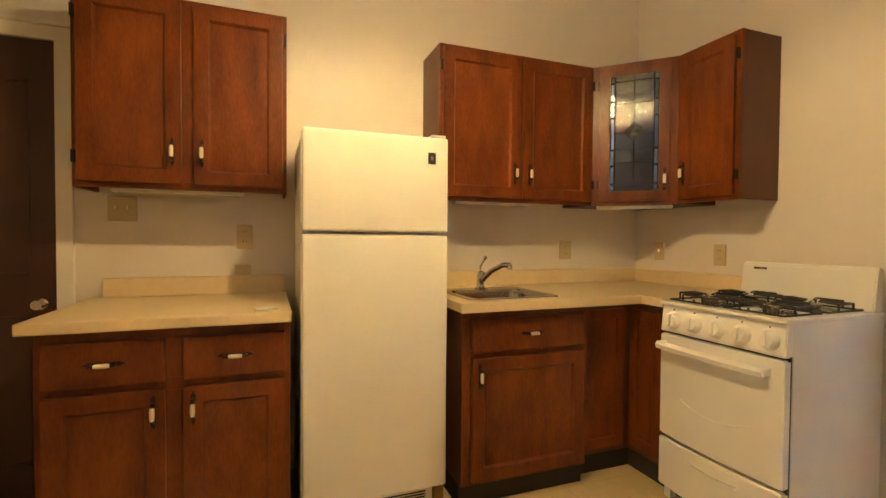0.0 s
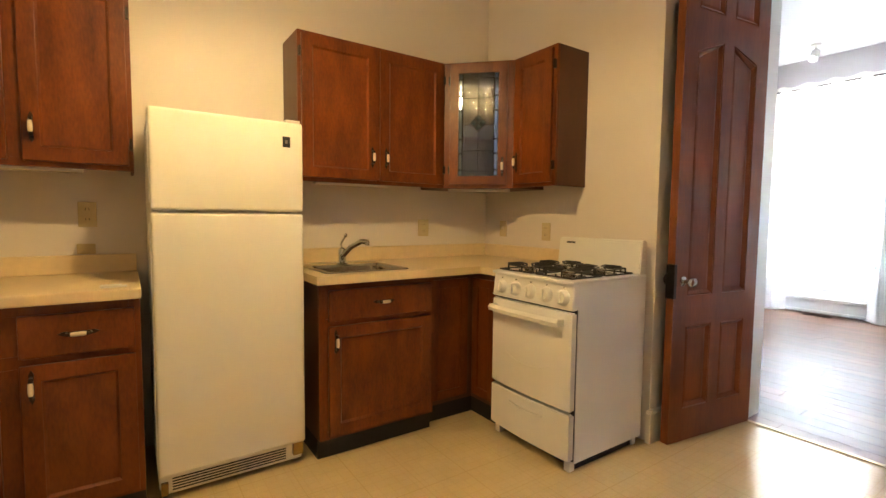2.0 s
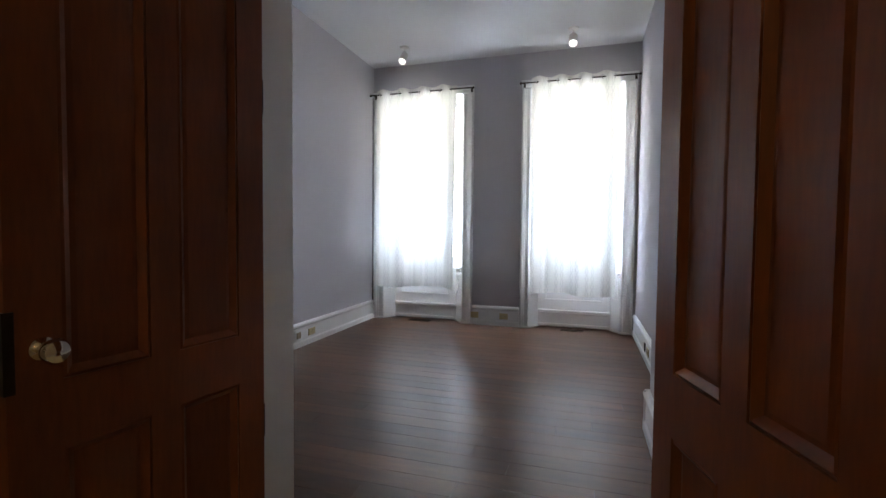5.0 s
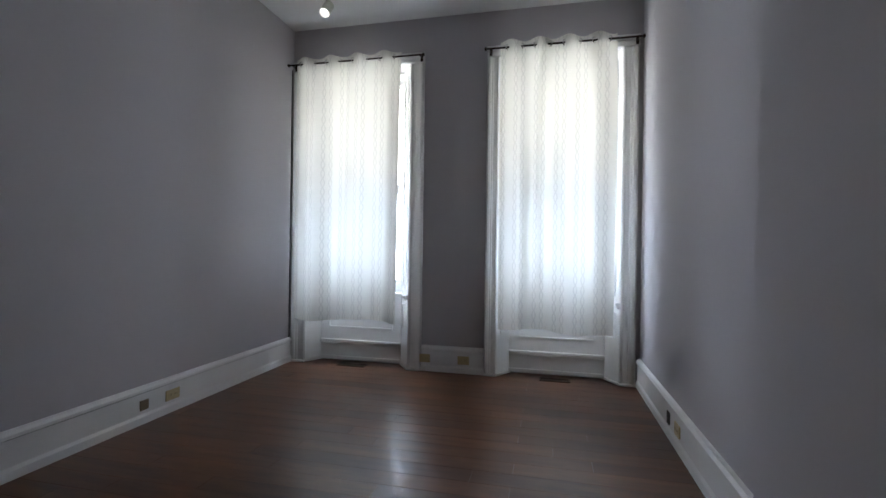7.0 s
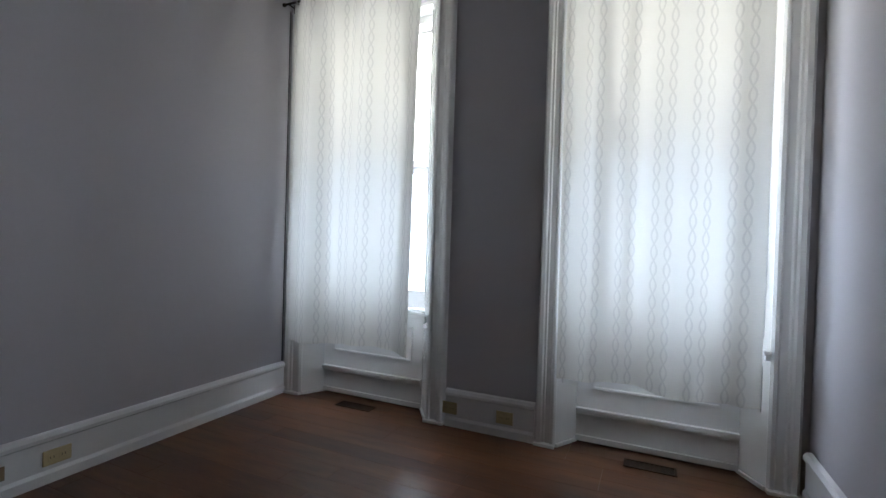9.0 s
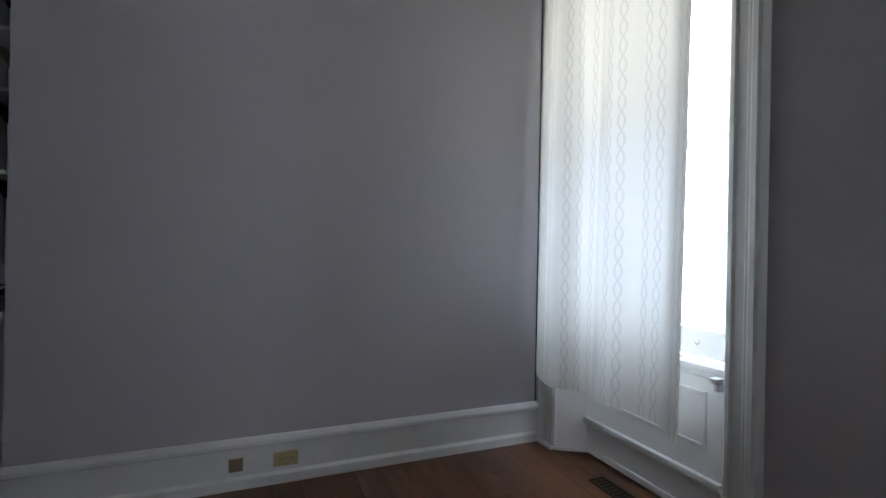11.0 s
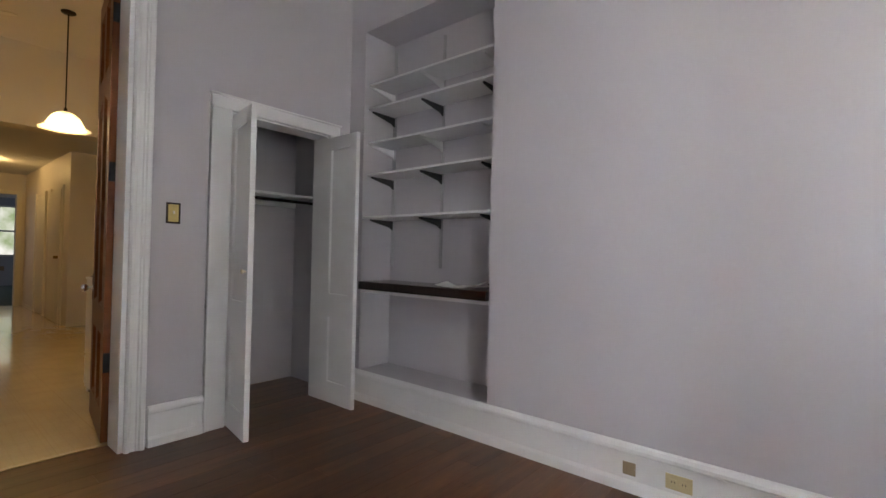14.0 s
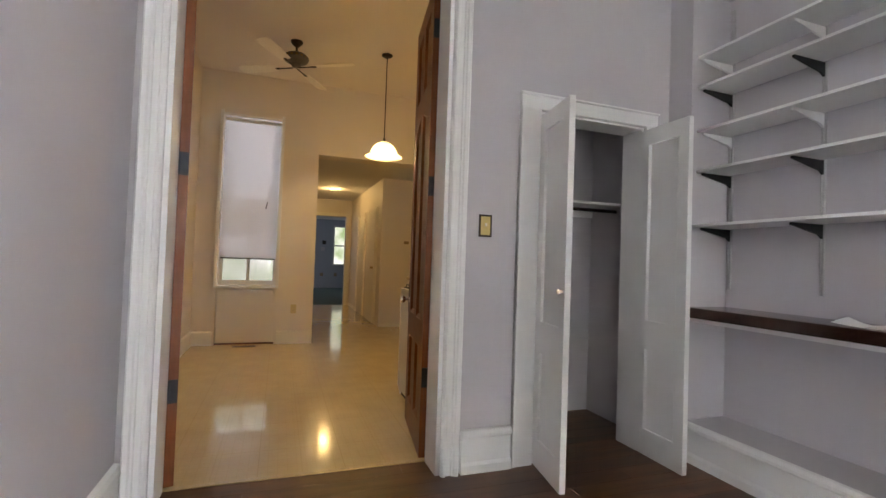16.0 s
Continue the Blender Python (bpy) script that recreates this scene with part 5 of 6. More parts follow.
prism(grip, [(SV0 + 0.16 + (SV1 - SV0 - 0.32) * u, 0.236 - 0.010 * (1 - (2 * u - 1) ** 2)) for u in half]
      + [(SV0 + 0.16 + (SV1 - SV0 - 0.32) * u, 0.226 - 0.040 * (1 - (2 * u - 1) ** 2)) for u in reversed(half)], "x", SVX - 0.028, SVX - 0.008)
bmesh.ops.bevel(grip, geom=list(grip.edges), offset=0.003, segments=2, affect="EDGES")
part("drawer_pull", grip, M_WHITE, sv, "moulded drawer pull")
hd = bmesh.new()
n = 12
pts = []
for k in range(n + 1):
    u = k / n
    pts.append((SVX - 0.048 - 0.010 * (1 - (2 * u - 1) ** 2), SV0 + 0.05 + (SV1 - SV0 - 0.07) * u, 0.715 - 0.0 * u))
for p, q in zip(pts, pts[1:]):
    v = []
    for (x, y, z) in (p, q):
        v.append([hd.verts.new(c) for c in ((x + 0.004, y, z + 0.018), (x - 0.006, y, z + 0.004), (x - 0.002, y, z - 0.014), (x + 0.014, y, z - 0.012), (x + 0.016, y, z + 0.016))])
    for k in range(5):
        hd.faces.new((v[0][k], v[0][(k + 1) % 5], v[1][(k + 1) % 5], v[1][k]))
    if p is pts[0]:
        hd.faces.new(v[0])
    if q is pts[-1]:
        hd.faces.new(v[1])
for y in (SV0 + 0.06, SV1 - 0.03):
    box(hd, SVX - 0.045, SVX + 0.002, y - 0.012, y + 0.012, 0.700, 0.732, 0.003)
bmesh.ops.remove_doubles(hd, verts=hd.verts, dist=1e-5)
part("handle", hd, M_WHITE, ovd, "white oven handle")
em = bmesh.new()
arc = [(SVX - 0.010 - 0.008 * (1 - (2 * u - 1) ** 2), SV0 + 0.12 + (SV1 - SV0 - 0.24) * u, 0.490 - 0.034 * (1 - (2 * u - 1) ** 2)) for u in [k / 14 for k in range(15)]]
bent(em, arc, 0.0025, 8)
part("embossed_line", em, M_WHITE, ovd, smooth=True)
cp = bmesh.new()
prism(cp, [(SVX - 0.004, 0.776), (SVX + 0.010, 0.898), (SVX + 0.06, 0.898), (SVX + 0.06, 0.776)], "y", SV0 + 0.001, SV1 - 0.001)
bmesh.ops.bevel(cp, geom=list(cp.edges), offset=0.004, segments=2, affect="EDGES")
panel = part("control_panel", cp, M_WHITE, sv)
for k in range(5):
    y = SV0 + 0.060 + (SV1 - SV0 - 0.130) * k / 4
    tn = Matrix.Rotation(radians(-90 + 6.5), 4, "Y")
    kn = lathe(bmesh.new(), [(0.0, -0.004), (0.038, -0.004), (0.038, 0.004), (0.034, 0.007), (0.030, 0.022), (0.026, 0.026), (0, 0.027)], (SVX + 0.001, y, 0.832), 28, tn)
    kob = part("knob", kn, M_WHITE, panel, "round white control knob", smooth=True)
    rb = box(bmesh.new(), -0.025, 0.025, -0.0065, 0.0065, 0.024, 0.036, 0.003)
    rb.transform(Matrix.Translation((SVX + 0.001, y, 0.832)) @ tn)
    part("grip_rib", rb, M_WHITE, kob)
    mk = boxed((SVX - 0.0005, SVX + 0.008, y - 0.001, y + 0.001, 0.877, 0.882))
    part("index_mark", mk, M_BLACKP, panel)
ct = bmesh.new()
box(ct, SVX - 0.006, 3.690, SV0 - 0.003, SV1 + 0.003, 0.898, 0.915, 0.006)
part("cooktop", ct, M_WHITE, sv, smooth=True)
bg = bmesh.new()
prism(bg, [(3.628, 0.914), (3.648, 1.080), (3.660, 1.090), (3.690, 1.090), (3.690, 0.914)], "y", SV0 + 0.002, SV1 - 0.002)
bmesh.ops.bevel(bg, geom=list(bg.edges), offset=0.006, segments=2, affect="EDGES")
bk = part("backguard", bg, M_WHITE, sv)
mk = bmesh.new()
for k, w in enumerate((0.012, 0.010, 0.008, 0.010, 0.009)):
    yy = SV1 - 0.062 - 0.013 * k
    box(mk, 3.6425, 3.6465, yy - w, yy, 1.056, 1.066)
part("maker_mark", mk, M_BLACKP, bk, "small dark printed mark")
for k, (y, x) in enumerate(((SV0 + 0.145, 3.250), (SV1 - 0.145, 3.250), (SV0 + 0.145, 3.500), (SV1 - 0.145, 3.500))):
    pan = part("burner_bowl", lathe(bmesh.new(), [(0.085, 0.003), (0.075, 0.001), (0.05, 0.0005), (0.0, 0.0005)], (x, y, 0.9155), 28), M_CHROME if k < 2 else M_STEEL, sv, "shiny burner bowl", smooth=True)
    part("burner_cap", lathe(bmesh.new(), [(0.0, 0.024), (0.030, 0.024), (0.036, 0.020), (0.036, 0.012), (0.028, 0.010), (0.026, 0.001)], (x, y, 0.9155), 24), M_STEEL, sv, smooth=True)
    g = bmesh.new()
    r, z = 0.105, 0.950
    c = [(x - r, y - 0.118, z), (x + r, y - 0.118, z), (x + r, y + 0.118, z), (x - r, y + 0.118, z)]
    lo = [(p[0], p[1], 0.922) for p in c]
    for a, b in zip(lo, lo[1:] + lo[:1]):
        tube(g, a, b, 0.0042, sides=8)
    for (px, py), (qx, qy) in (((x - r, y - 0.05), (x - 0.028, y - 0.012)), ((x - r, y + 0.05), (x - 0.028, y + 0.012)), ((x + r, y - 0.05), (x + 0.028, y - 0.012)),
                               ((x + r, y + 0.05), (x + 0.028, y + 0.012)), ((x - 0.045, y - 0.118), (x - 0.012, y - 0.03)), ((x + 0.045, y - 0.118), (x + 0.012, y - 0.03)),
                               ((x - 0.045, y + 0.118), (x - 0.012, y + 0.03)), ((x + 0.045, y + 0.118), (x + 0.012, y + 0.03))):
        bent(g, [(px, py, 0.922), (px, py, z), (qx, qy, z)], 0.0042, 8)
    for s in (-1, 1):
        tube(g, (x - 0.045, y + s * 0.118, z), (x + 0.045, y + s * 0.118, z), 0.0042, sides=8)
        tube(g, (x + s * r, y - 0.05, z), (x + s * r, y + 0.05, z), 0.0042, sides=8)
    part("grate", g, M_BLACK, sv, "black cast grate")
for y in (SV0 + 0.03, SV1 - 0.03):
    for x in (SVX + 0.04, 3.65):
        part("foot", box(bmesh.new(), x - 0.018, x + 0.018, y - 0.018, y + 0.018, 0.0005, 0.0445, 0.004), M_WHITE, sv)

# ---- kitchen wall plates ----
outlet("light_switch", pose(0.786, YL - 0.0005, 1.318), "almond double light switch plate on kitchen wall", 0.115, 0.115, False, 2)
outlet("wall_outlet", pose(1.297, YL - 0.0005, 1.196), "almond duplex outlet above the worktop", 0.072, 0.118)
outlet("phone_jack", pose(1.288, YL - 0.0005, 1.032), "small almond phone jack above the backsplash", 0.072, 0.050, False)
outlet("wall_outlet", pose(3.174, YL - 0.0005, 1.126), "almond duplex outlet above the backsplash", 0.085, 0.118)
outlet("light_switch", pose(XK - 0.0005, 2.259, 1.123, 0, 0, -90), "almond single switch plate in the corner", 0.072, 0.115, False, 1)
outlet("wall_outlet", pose(XK - 0.0005, 1.836, 1.113, 0, 0, -90), "almond duplex outlet beside the stove", 0.072, 0.118)
outlet("wall_outlet", pose(0.6205, 0.262, 0.458, 0, 0, 90), "almond duplex outlet on the window wall", 0.072, 0.118)

# ---- side door of the kitchen ----
sd = tagged(new("door_1"), "closed dark brown painted door in ivory casing", "door", kind="structure")
part("casing", boxed((0.546, 0.606, YL - 0.022, YL - 0.0005, 0, 2.092)), M_CREAMTRIM, sd)
part("casing", boxed((-0.33, -0.27, YL - 0.022, YL - 0.0005, 0, 2.092)), M_CREAMTRIM, sd)
part("casing_head", boxed((-0.2695, 0.5455, YL - 0.022, YL - 0.0005, 2.032, 2.092)), M_CREAMTRIM, sd)
part("casing_cap", box(bmesh.new(), -0.34, 0.616, YL - 0.034, YL - 0.0005, 2.0925, 2.112, 0.004), M_CREAMTRIM, sd)
slab = bmesh.new()
box(slab, -0.268, 0.544, YL - 0.008, YL - 0.0006, 0.008, 2.030, 0.002)
lf = part("leaf", slab, M_DARKDOOR, sd)
for zz0, zz1 in ((0.2, 0.85), (1.02, 1.86)):
    for xx0, xx1 in ((-0.17, 0.11), (0.17, 0.45)):
        q = bmesh.new()
        for a in ((xx0, xx1, zz0, zz0 + 0.015), (xx0, xx1, zz1 - 0.015, zz1), (xx0, xx0 + 0.015, zz0, zz1), (xx1 - 0.015, xx1, zz0, zz1)):
            box(q, a[0], a[1], YL - 0.012, YL - 0.008, a[2], a[3])
        part("panel_moulding", q, M_DARKDOOR, lf)
part("knob", lathe(bmesh.new(), [(0, 0), (0.024, 0), (0.022, 0.006), (0.010, 0.012), (0.010, 0.030), (0.024, 0.040), (0.027, 0.052), (0.020, 0.064), (0, 0.066)],
                   (0.492, YL - 0.008, 0.900), 22, Matrix.Rotation(radians(90), 4, "X")), M_CHROME, lf, "polished round knob", smooth=True)

# ---- pendant ----
PX, PY, DROP = 1.90, 1.133, 0.097
pl = thing("pendant_lamp", pose(PX, PY, ZK), "lit pendant lamp with frosted glass bell shade", "pendant lamp")
part("canopy", lathe(bmesh.new(), [(0, 0), (0.062, 0), (0.062, -0.010), (0.045, -0.022), (0.012, -0.026), (0, -0.026)], (PX, PY, ZK - 0.0005), 28), M_BRONZE, pl, "bronze canopy", smooth=True)
part("stem", tube(bmesh.new(), (PX, PY, ZK - 0.02), (PX, PY, 2.42 + DROP), 0.006), M_BRONZE, pl)
part("cap", lathe(bmesh.new(), [(0, 0.05), (0.014, 0.05), (0.016, 0.02), (0.034, 0.008), (0.036, 0.0), (0, 0.0)], (PX, PY, 2.39 + DROP), 22), M_BRONZE, pl, smooth=True)
M_SHADE = bpy.data.materials.new("frosted_lamp_glass")
M_SHADE.use_nodes = True
sn, sl = M_SHADE.node_tree.nodes, M_SHADE.node_tree.links
sb = sn["Principled BSDF"]
sb.inputs["Base Color"].default_value = (0.92, 0.86, 0.72, 1)
sb.inputs["Roughness"].default_value = 0.35
sb.inputs["Emission Color"].default_value, sb.inputs["Emission Strength"].default_value = (1.0, 0.72, 0.36, 1), SHADE
clear, blend = sn.new("ShaderNodeBsdfTransparent"), sn.new("ShaderNodeMixShader")
blend.inputs[0].default_value = 0.62
sl.new(sb.outputs[0], blend.inputs[1]), sl.new(clear.outputs[0], blend.inputs[2])
sl.new(blend.outputs[0], sn["Material Output"].inputs[0])
shd = part("shade", lathe(bmesh.new(), [(0.030, 2.400), (0.070, 2.385), (0.108, 2.355), (0.135, 2.315), (0.152, 2.275), (0.172, 2.250), (0.205, 2.236), (0.212, 2.228),
                                        (0.206, 2.226), (0.170, 2.240), (0.146, 2.270), (0.128, 2.312), (0.102, 2.348), (0.066, 2.377), (0.030, 2.392)],
                          (PX, PY, DROP), 40), M_SHADE, pl, "glowing frosted glass bell shade", smooth=True)
bb = part("bulb", lathe(bmesh.new(), [(0, 2.298), (0.014, 2.301), (0.023, 2.312), (0.024, 2.326), (0.017, 2.346), (0.012, 2.358), (0.012, 2.385), (0, 2.386)], (PX, PY, DROP), 20), M_WARMBULB, pl, "lit bulb", smooth=True)

# ---- ceiling fan ----
QX, QY, QZ = 1.83, 0.145, 3.30
fan = thing("ceiling_fan", pose(QX, QY, ZK), "four-blade ceiling fan with cream blades and bronze motor", "ceiling fan")
part("canopy", lathe(bmesh.new(), [(0, 0), (0.065, 0), (0.062, -0.02), (0.03, -0.055), (0.014, -0.06), (0, -0.06)], (QX, QY, ZK - 0.0005), 26), M_BRONZE, fan, smooth=True)
part("downrod", tube(bmesh.new(), (QX, QY, ZK - 0.05), (QX, QY, QZ + 0.07), 0.012), M_BRONZE, fan)
M_FANM = mat("grey_bronze_motor", (0.16, 0.14, 0.12), 0.4, metal=0.7, vary=0.1, scale=20)
mo = part("motor", lathe(bmesh.new(), [(0, 0.085), (0.03, 0.085), (0.05, 0.07), (0.105, 0.052), (0.128, 0.03), (0.132, 0.0), (0.122, -0.02), (0.09, -0.035), (0.055, -0.045), (0.05, -0.07), (0.03, -0.085), (0, -0.086)],
                         (QX, QY, QZ), 32), M_FANM, fan, "ornate bronze motor housing", smooth=True)
for k in range(16):
    a = math.tau * k / 16
    v = box(bmesh.new(), 0.1305, 0.1345, -0.012, 0.012, 0.004, 0.024, 0.001)
    v.transform(Matrix.Translation((QX, QY, QZ)) @ Matrix.Rotation(a, 4, "Z"))
    part("motor_rib", v, M_BRASS, mo)
M_BLADE = mat("cream_painted_fan_blade", (0.80, 0.75, 0.66), 0.4, vary=0.03, scale=6, stretch=(1, 6, 1))
for k in range(4):
    a = radians(FAN + 90 * k)
    m4 = Matrix.Translation((QX, QY, QZ - 0.090)) @ Matrix.Rotation(a, 4, "Z")
    ir = bmesh.new()
    prism(ir, [(0.035, -0.009), (0.16, -0.006), (0.21, -0.016), (0.235, -0.014), (0.235, 0.014), (0.21, 0.016), (0.16, 0.006), (0.035, 0.009)], "z", -0.004, 0.004)
    ir.transform(m4)
    part("blade_iron", ir, M_BRONZE, fan, "bronze blade bracket")
    bl = bmesh.new()
    out = [(0.20, -0.050), (0.40, -0.062), (0.60, -0.068), (0.652, -0.055), (0.665, -0.02), (0.665, 0.02), (0.652, 0.055), (0.60, 0.068), (0.40, 0.062), (0.20, 0.050)]
    prism(bl, out, "z", 0.005, 0.011)
    bl.transform(m4 @ Matrix.Rotation(radians(11), 4, "X"))
    part("blade", bl, M_BLADE, fan)

# ---- kitchen window ----
kw = tagged(new("window_3"), "tall white kitchen window behind a drawn roller shade", "window", kind="structure")
for a, b in ((-0.712, -0.672), (0.022, 0.062)):
    part("casing", box(bmesh.new(), 0.585, 0.655, a, b, 0.745, 2.995, 0.004), M_TRIM, kw)
part("sill", box(bmesh.new(), 0.50, 0.665, -0.712, 0.062, 0.728, 0.758, 0.004), M_TRIM, kw)
part("head", box(bmesh.new(), 0.56, 0.630, -0.671, 0.021, 2.935, 2.965, 0.003), M_TRIM, kw)
for x, z0, z1, nm in ((0.465, 0.76, 1.86, "lower_sash"), (0.425, 1.82, 2.95, "upper_sash")):
    f = bmesh.new()
    box(f, x - 0.018, x + 0.018, -0.678, -0.632, z0, z1, 0.003), box(f, x - 0.018, x + 0.018, -0.018, 0.028, z0, z1, 0.003)
    box(f, x - 0.018, x + 0.018, -0.632, -0.018, z0, z0 + 0.06, 0.003), box(f, x - 0.018, x + 0.018, -0.632, -0.018, z1 - 0.045, z1, 0.003)
    sash = part(nm, f, M_TRIM, kw)
    pn = part("pane", boxed((x - 0.002, x + 0.002, -0.634, -0.016, z0 + 0.058, z1 - 0.043)), M_PANE, sash)
    pn.visible_shadow = False
part("muntin", boxed((0.458, 0.474, -0.345, -0.305, 0.80, 1.82)), M_TRIM, kw)
M_SHADECLOTH = bpy.data.materials.new("white_roller_shade_cloth")
M_SHADECLOTH.use_nodes = True
n, l = M_SHADECLOTH.node_tree.nodes, M_SHADECLOTH.node_tree.links
n.remove(n["Principled BSDF"])
d, t, a, tr, mx2 = (n.new("ShaderNodeBsdfDiffuse"), n.new("ShaderNodeBsdfTranslucent"), n.new("ShaderNodeMixShader"), n.new("ShaderNodeBsdfTransparent"), n.new("ShaderNodeMixShader"))
for q in (d, t):
    q.inputs["Color"].default_value = (0.74, 0.72, 0.74, 1)
a.inputs[0].default_value, mx2.inputs[0].default_value = 0.5, 0.08
l.new(d.outputs[0], a.inputs[1]), l.new(t.outputs[0], a.inputs[2])
l.new(a.outputs[0], mx2.inputs[1]), l.new(tr.outputs[0], mx2.inputs[2])
l.new(mx2.outputs[0], n["Material Output"].inputs[0])
rs = thing("roller_shade", pose(0.56, -0.32, 2.9), "white translucent roller shade drawn most of the way down", "roller shade")
part("roller", tube(bmesh.new(), (0.555, -0.665, 2.905), (0.555, 0.015, 2.905), 0.022), M_WHITE, rs, smooth=True)
part("cloth", boxed((0.5545, 0.5555, -0.655, 0.005, 1.115, 2.905)), M_SHADECLOTH, rs, "white translucent cloth")
part("hem_bar", box(bmesh.new(), 0.550, 0.560, -0.658, 0.008, 1.098, 1.114, 0.002), M_BRONZE, rs, "dark hem bar")
part("cord_tassel", tube(bmesh.new(), (0.566, -0.135, 1.77), (0.566, -0.118, 1.86), 0.008, 0.005), M_BRONZE, rs, "small dark pull tassel")
vb = thing("venetian_blind", pose(0.50, -0.32, 1.3), "white venetian blind half lowered behind the shade", "blind")
for k in range(14):
    sl2 = box(bmesh.new(), -0.012, 0.012, -0.62, -0.03, -0.0008, 0.0008)
    sl2.transform(Matrix.Translation((0.515, 0, 1.42 + 0.024 * k)) @ Matrix.Rotation(radians(25), 4, "Y"))
    part("slat", sl2, M_WHITE, vb)
part("bottom_rail", boxed((0.500, 0.530, -0.625, -0.025, 1.385, 1.400)), M_WHITE, vb)
part("apron_panel", box(bmesh.new(), 0.5805, 0.594, -0.66, 0.01, 0.03, 0.70, 0.003), M_KWALL, kw)

# ---- hall and back room ----
hd2 = tagged(new("door_2"), "white panelled hall door standing closed", "door", kind="structure")
part("leaf", box(bmesh.new(), -1.92, -1.14, 1.655, 1.6895, 0.01, 2.03, 0.003), M_CREAMTRIM, hd2)
part("casing", boxed((-2.0, -1.921, 1.668, 1.6895, 0, 2.09)), M_CREAMTRIM, hd2)
part("casing", boxed((-1.139, -1.06, 1.668, 1.6895, 0, 2.09)), M_CREAMTRIM, hd2)
part("knob", tube(bmesh.new(), (-1.21, 1.654, 1.0), (-1.21, 1.60, 1.0), 0.022), M_BRASS, hd2, smooth=True)
hd3 = tagged(new("door_3"), "ivory painted hall door frame", "door", kind="structure")
part("casing", boxed((-3.18, -3.10, 1.660, 1.6895, 0, 2.09)), M_CREAMTRIM, hd3)
part("casing", boxed((-2.36, -2.28, 1.660, 1.6895, 0, 2.09)), M_CREAMTRIM, hd3)
part("leaf", boxed((-3.09, -2.37, 1.675, 1.6890, 0.01, 2.03)), M_CREAMTRIM, hd3)
t4 = set_of_trim("trim_back_room", "ivory casing round the back room doorway")
part("casing", boxed((-4.35, -4.325, 0.72, 0.799, 0, 2.23)), M_CREAMTRIM, t4)
part("casing", boxed((-4.35, -4.325, 1.561, 1.64, 0, 2.23)), M_CREAMTRIM, t4)
part("casing_head", boxed((-4.35, -4.325, 0.80, 1.56, 2.151, 2.23)), M_CREAMTRIM, t4)
outlet("thermostat", pose(-0.7395, 2.137, 1.457, 0, 0, 90), "small brown thermostat on the hall wall", 0.085, 0.05, False, 0, M_BROWNP)
rl = thing("recessed_light", pose(-2.5, 1.04, ZH), "round recessed ceiling light, lit", "ceiling light")
part("trim_ring", lathe(bmesh.new(), [(0.062, 0), (0.085, 0), (0.085, -0.006), (0.07, -0.010), (0.062, 0)], (-2.5, 1.04, ZH - 0.0005), 28), M_WHITE, rl, smooth=True)
part("lens", lathe(bmesh.new(), [(0, -0.003), (0.061, -0.003), (0.061, -0.001)], (-2.5, 1.04, ZH - 0.0005), 28), M_WARMBULB, rl, "glowing lens")
w4 = tagged(new("window_4"), "bright back room window", "window", kind="structure")
f = bmesh.new()
for q in ((1.93, 1.98, 0.85, 2.33), (2.70, 2.75, 0.85, 2.33), (1.98, 2.70, 0.85, 0.90), (1.98, 2.70, 2.28, 2.33), (1.98, 2.70, 1.56, 1.61)):
    box(f, -10.66, -10.61, q[0], q[1], q[2], q[3])
part("frame", f, M_TRIM, w4)
for y, z, lab in ((1.60, 1.69, "dark"), (1.56, 1.45, "pale")):
    outlet("wall_plate", pose(-10.5995, y, z, 0, 0, 90), lab + " wall plate on the blue-grey wall", 0.14, 0.14, False, 0, M_SLOT if lab == "dark" else M_WALL)
for y in (1.55, 2.05):
    outlet("wall_outlet", pose(-10.5995, y, 0.5, 0, 0, 90), "dark outlet on the blue-grey wall", 0.11, 0.13, False, 0, M_BROWNP)

# ---- the plank floor ----
rng = random.Random(5)
PW = 0.127
plank_parent = tagged(new("floor_planks"), "dark walnut laminate plank floor", "floor", kind="structure")
meshes = {}


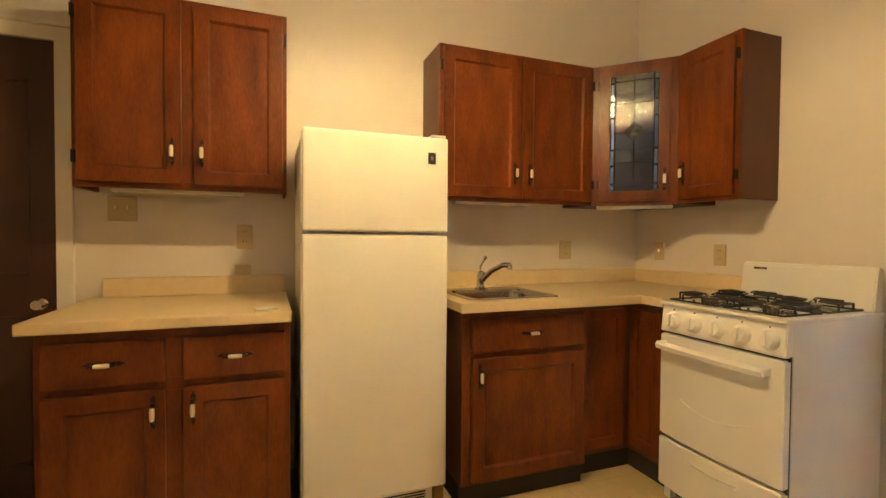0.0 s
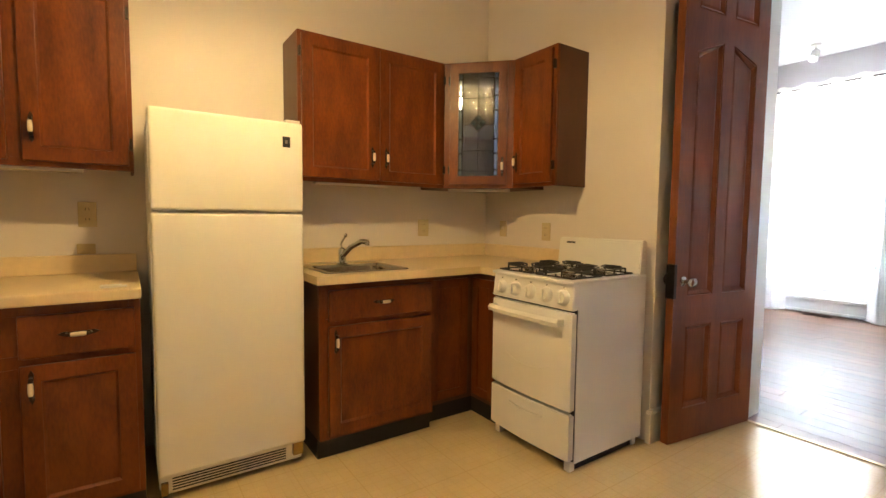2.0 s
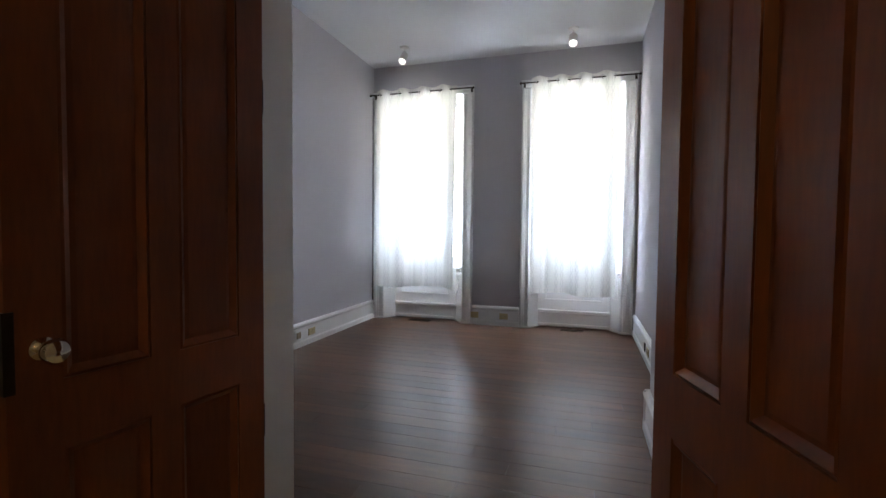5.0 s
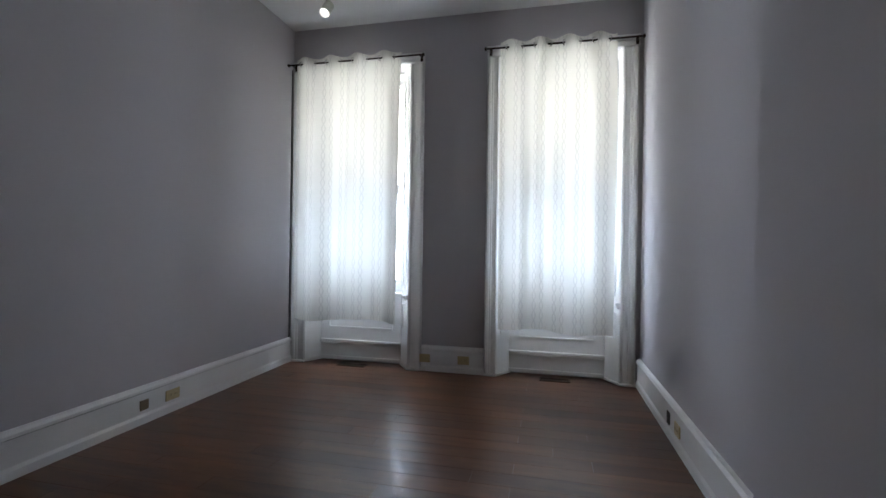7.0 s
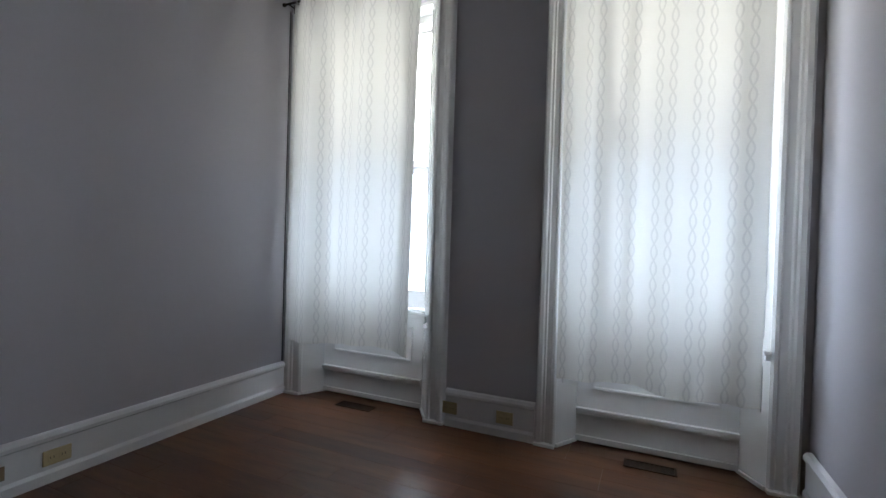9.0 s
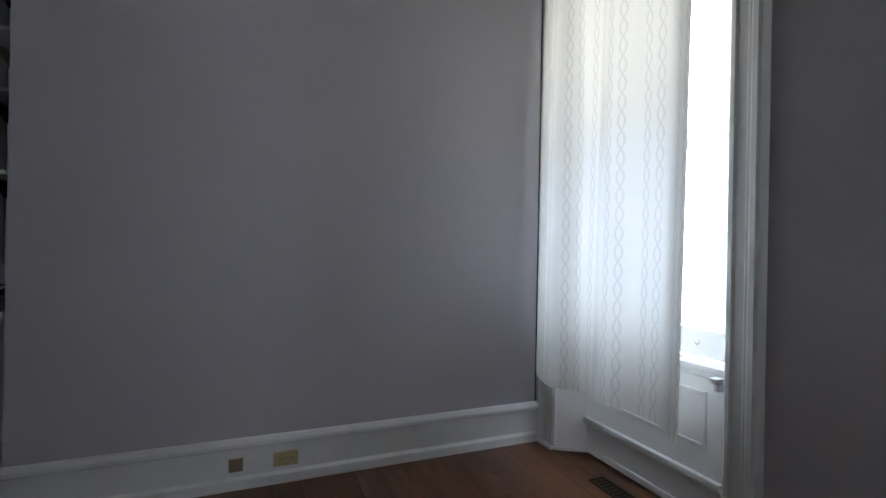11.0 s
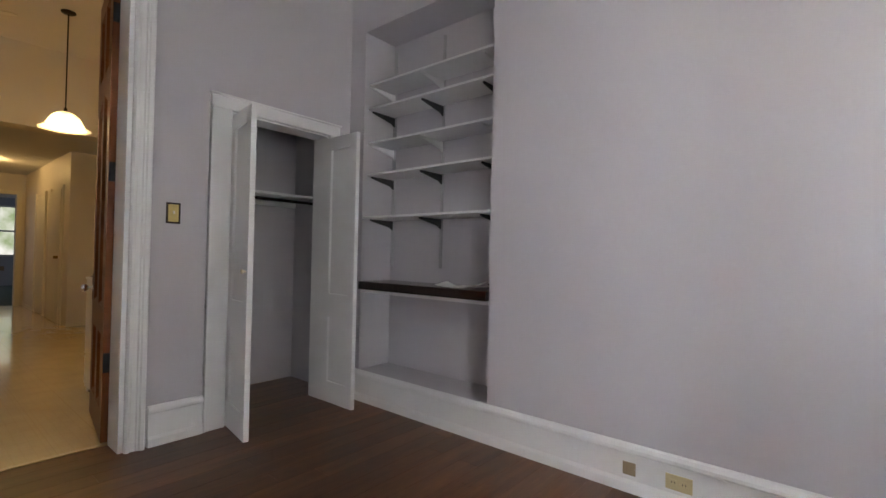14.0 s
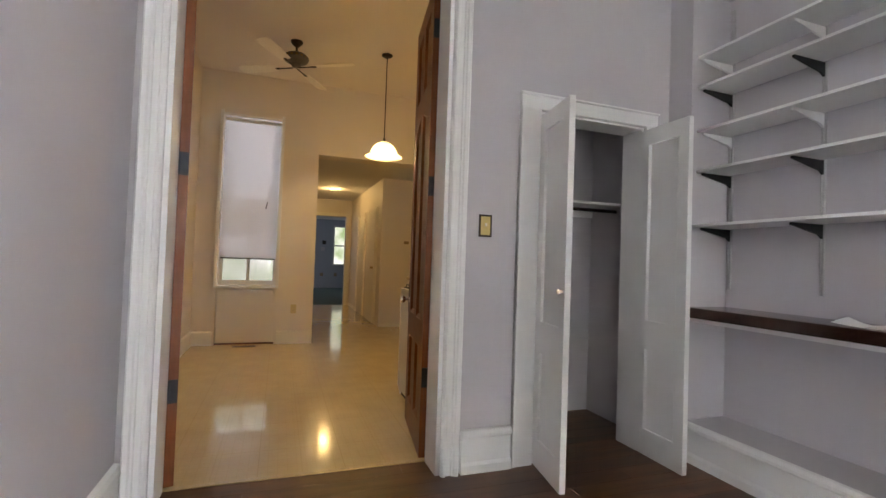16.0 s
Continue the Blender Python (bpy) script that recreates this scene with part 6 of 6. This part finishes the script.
def plank(x0, x1, y0, y1):
    key = (round(x1 - x0, 3), round(y1 - y0, 2))
    if key not in meshes:
        bm = bmesh.new()
        w, d, e = key[0] - 0.0006, key[1] - 0.0006, 0.0009
        top = [bm.verts.new(p) for p in ((e, e, 0), (w - e, e, 0), (w - e, d - e, 0), (e, d - e, 0))]
        mid = [bm.verts.new(p) for p in ((0, 0, -e), (w, 0, -e), (w, d, -e), (0, d, -e))]
        low = [bm.verts.new(p) for p in ((0, 0, -0.012), (w, 0, -0.012), (w, d, -0.012), (0, d, -0.012))]
        bm.faces.new(top)
        for p, q in ((top, mid), (mid, low)):
            for k in range(4):
                bm.faces.new((p[k], q[k], q[(k + 1) % 4], p[(k + 1) % 4]))
        bmesh.ops.recalc_face_normals(bm, faces=bm.faces)
        me = bpy.data.meshes.new("plank")
        bm.to_mesh(me)
        bm.free()
        me.materials.append(M_PLANK)
        meshes[key] = me
    ob = new("plank", meshes[key])
    ob.parent = plank_parent
    ob.location = (x0, y0, 0)


x = 4.492
while x < 8.84:
    x1 = min(x + PW, 8.85)
    y = YR - rng.choice((0.1, 0.3, 0.5, 0.7, 0.9))
    while y < YL:
        a, b = max(y, YR), min(y + 1.21, YL)
        if b - a > 0.02:
            plank(x, x1, a, b)
        y += 1.21
    x = x1
x = 3.905
while x < 4.49:
    plank(x, min(x + PW, 4.491), 1.405, YL)
    x += PW

# ---- outside ----
def outdoors(name, strength):
    m = bpy.data.materials.new(name)
    m.use_nodes = True
    n, l = m.node_tree.nodes, m.node_tree.links
    n.remove(n["Principled BSDF"])
    geo, nz, rp, e = n.new("ShaderNodeNewGeometry"), n.new("ShaderNodeTexNoise"), n.new("ShaderNodeValToRGB"), n.new("ShaderNodeEmission")
    nz.inputs["Scale"].default_value, nz.inputs["Detail"].default_value = 0.9, 8
    l.new(geo.outputs["Position"], nz.inputs["Vector"])
    l.new(nz.outputs["Fac"], rp.inputs[0])
    rp.color_ramp.elements[0].color, rp.color_ramp.elements[0].position = (0.30, 0.42, 0.22, 1), 0.36
    rp.color_ramp.elements[1].color, rp.color_ramp.elements[1].position = (0.95, 1.0, 1.0, 1), 0.56
    l.new(rp.outputs[0], e.inputs[0])
    e.inputs[1].default_value = strength
    l.new(e.outputs[0], n["Material Output"].inputs[0])
    return m


M_OUT = outdoors("bright_foliage_and_sky", OUT)
M_YARD = outdoors("sunlit_yard_foliage", 0.4)
structure("backdrop_street", boxed((17.0, 17.2, -14, 16, -4, 9)), M_OUT, "bright overexposed street and trees")
structure("backdrop_yard", boxed((-17.2, -17.0, -14, 16, -4, 9)), M_YARD, "bright sunlit yard trees")
structure("backdrop_lightwell", boxed((-1.6, -1.5, -6, 0.30, -1, 6)), outdoors("shaded_lightwell_foliage", 0.24), "bright sunlit yard trees")
structure("ground", boxed((-60, 60, -60, 60, -1.2, -1.0)), mat("grey_paving", (0.22, 0.22, 0.21), 0.9, vary=0.1), "grey paved ground outside")
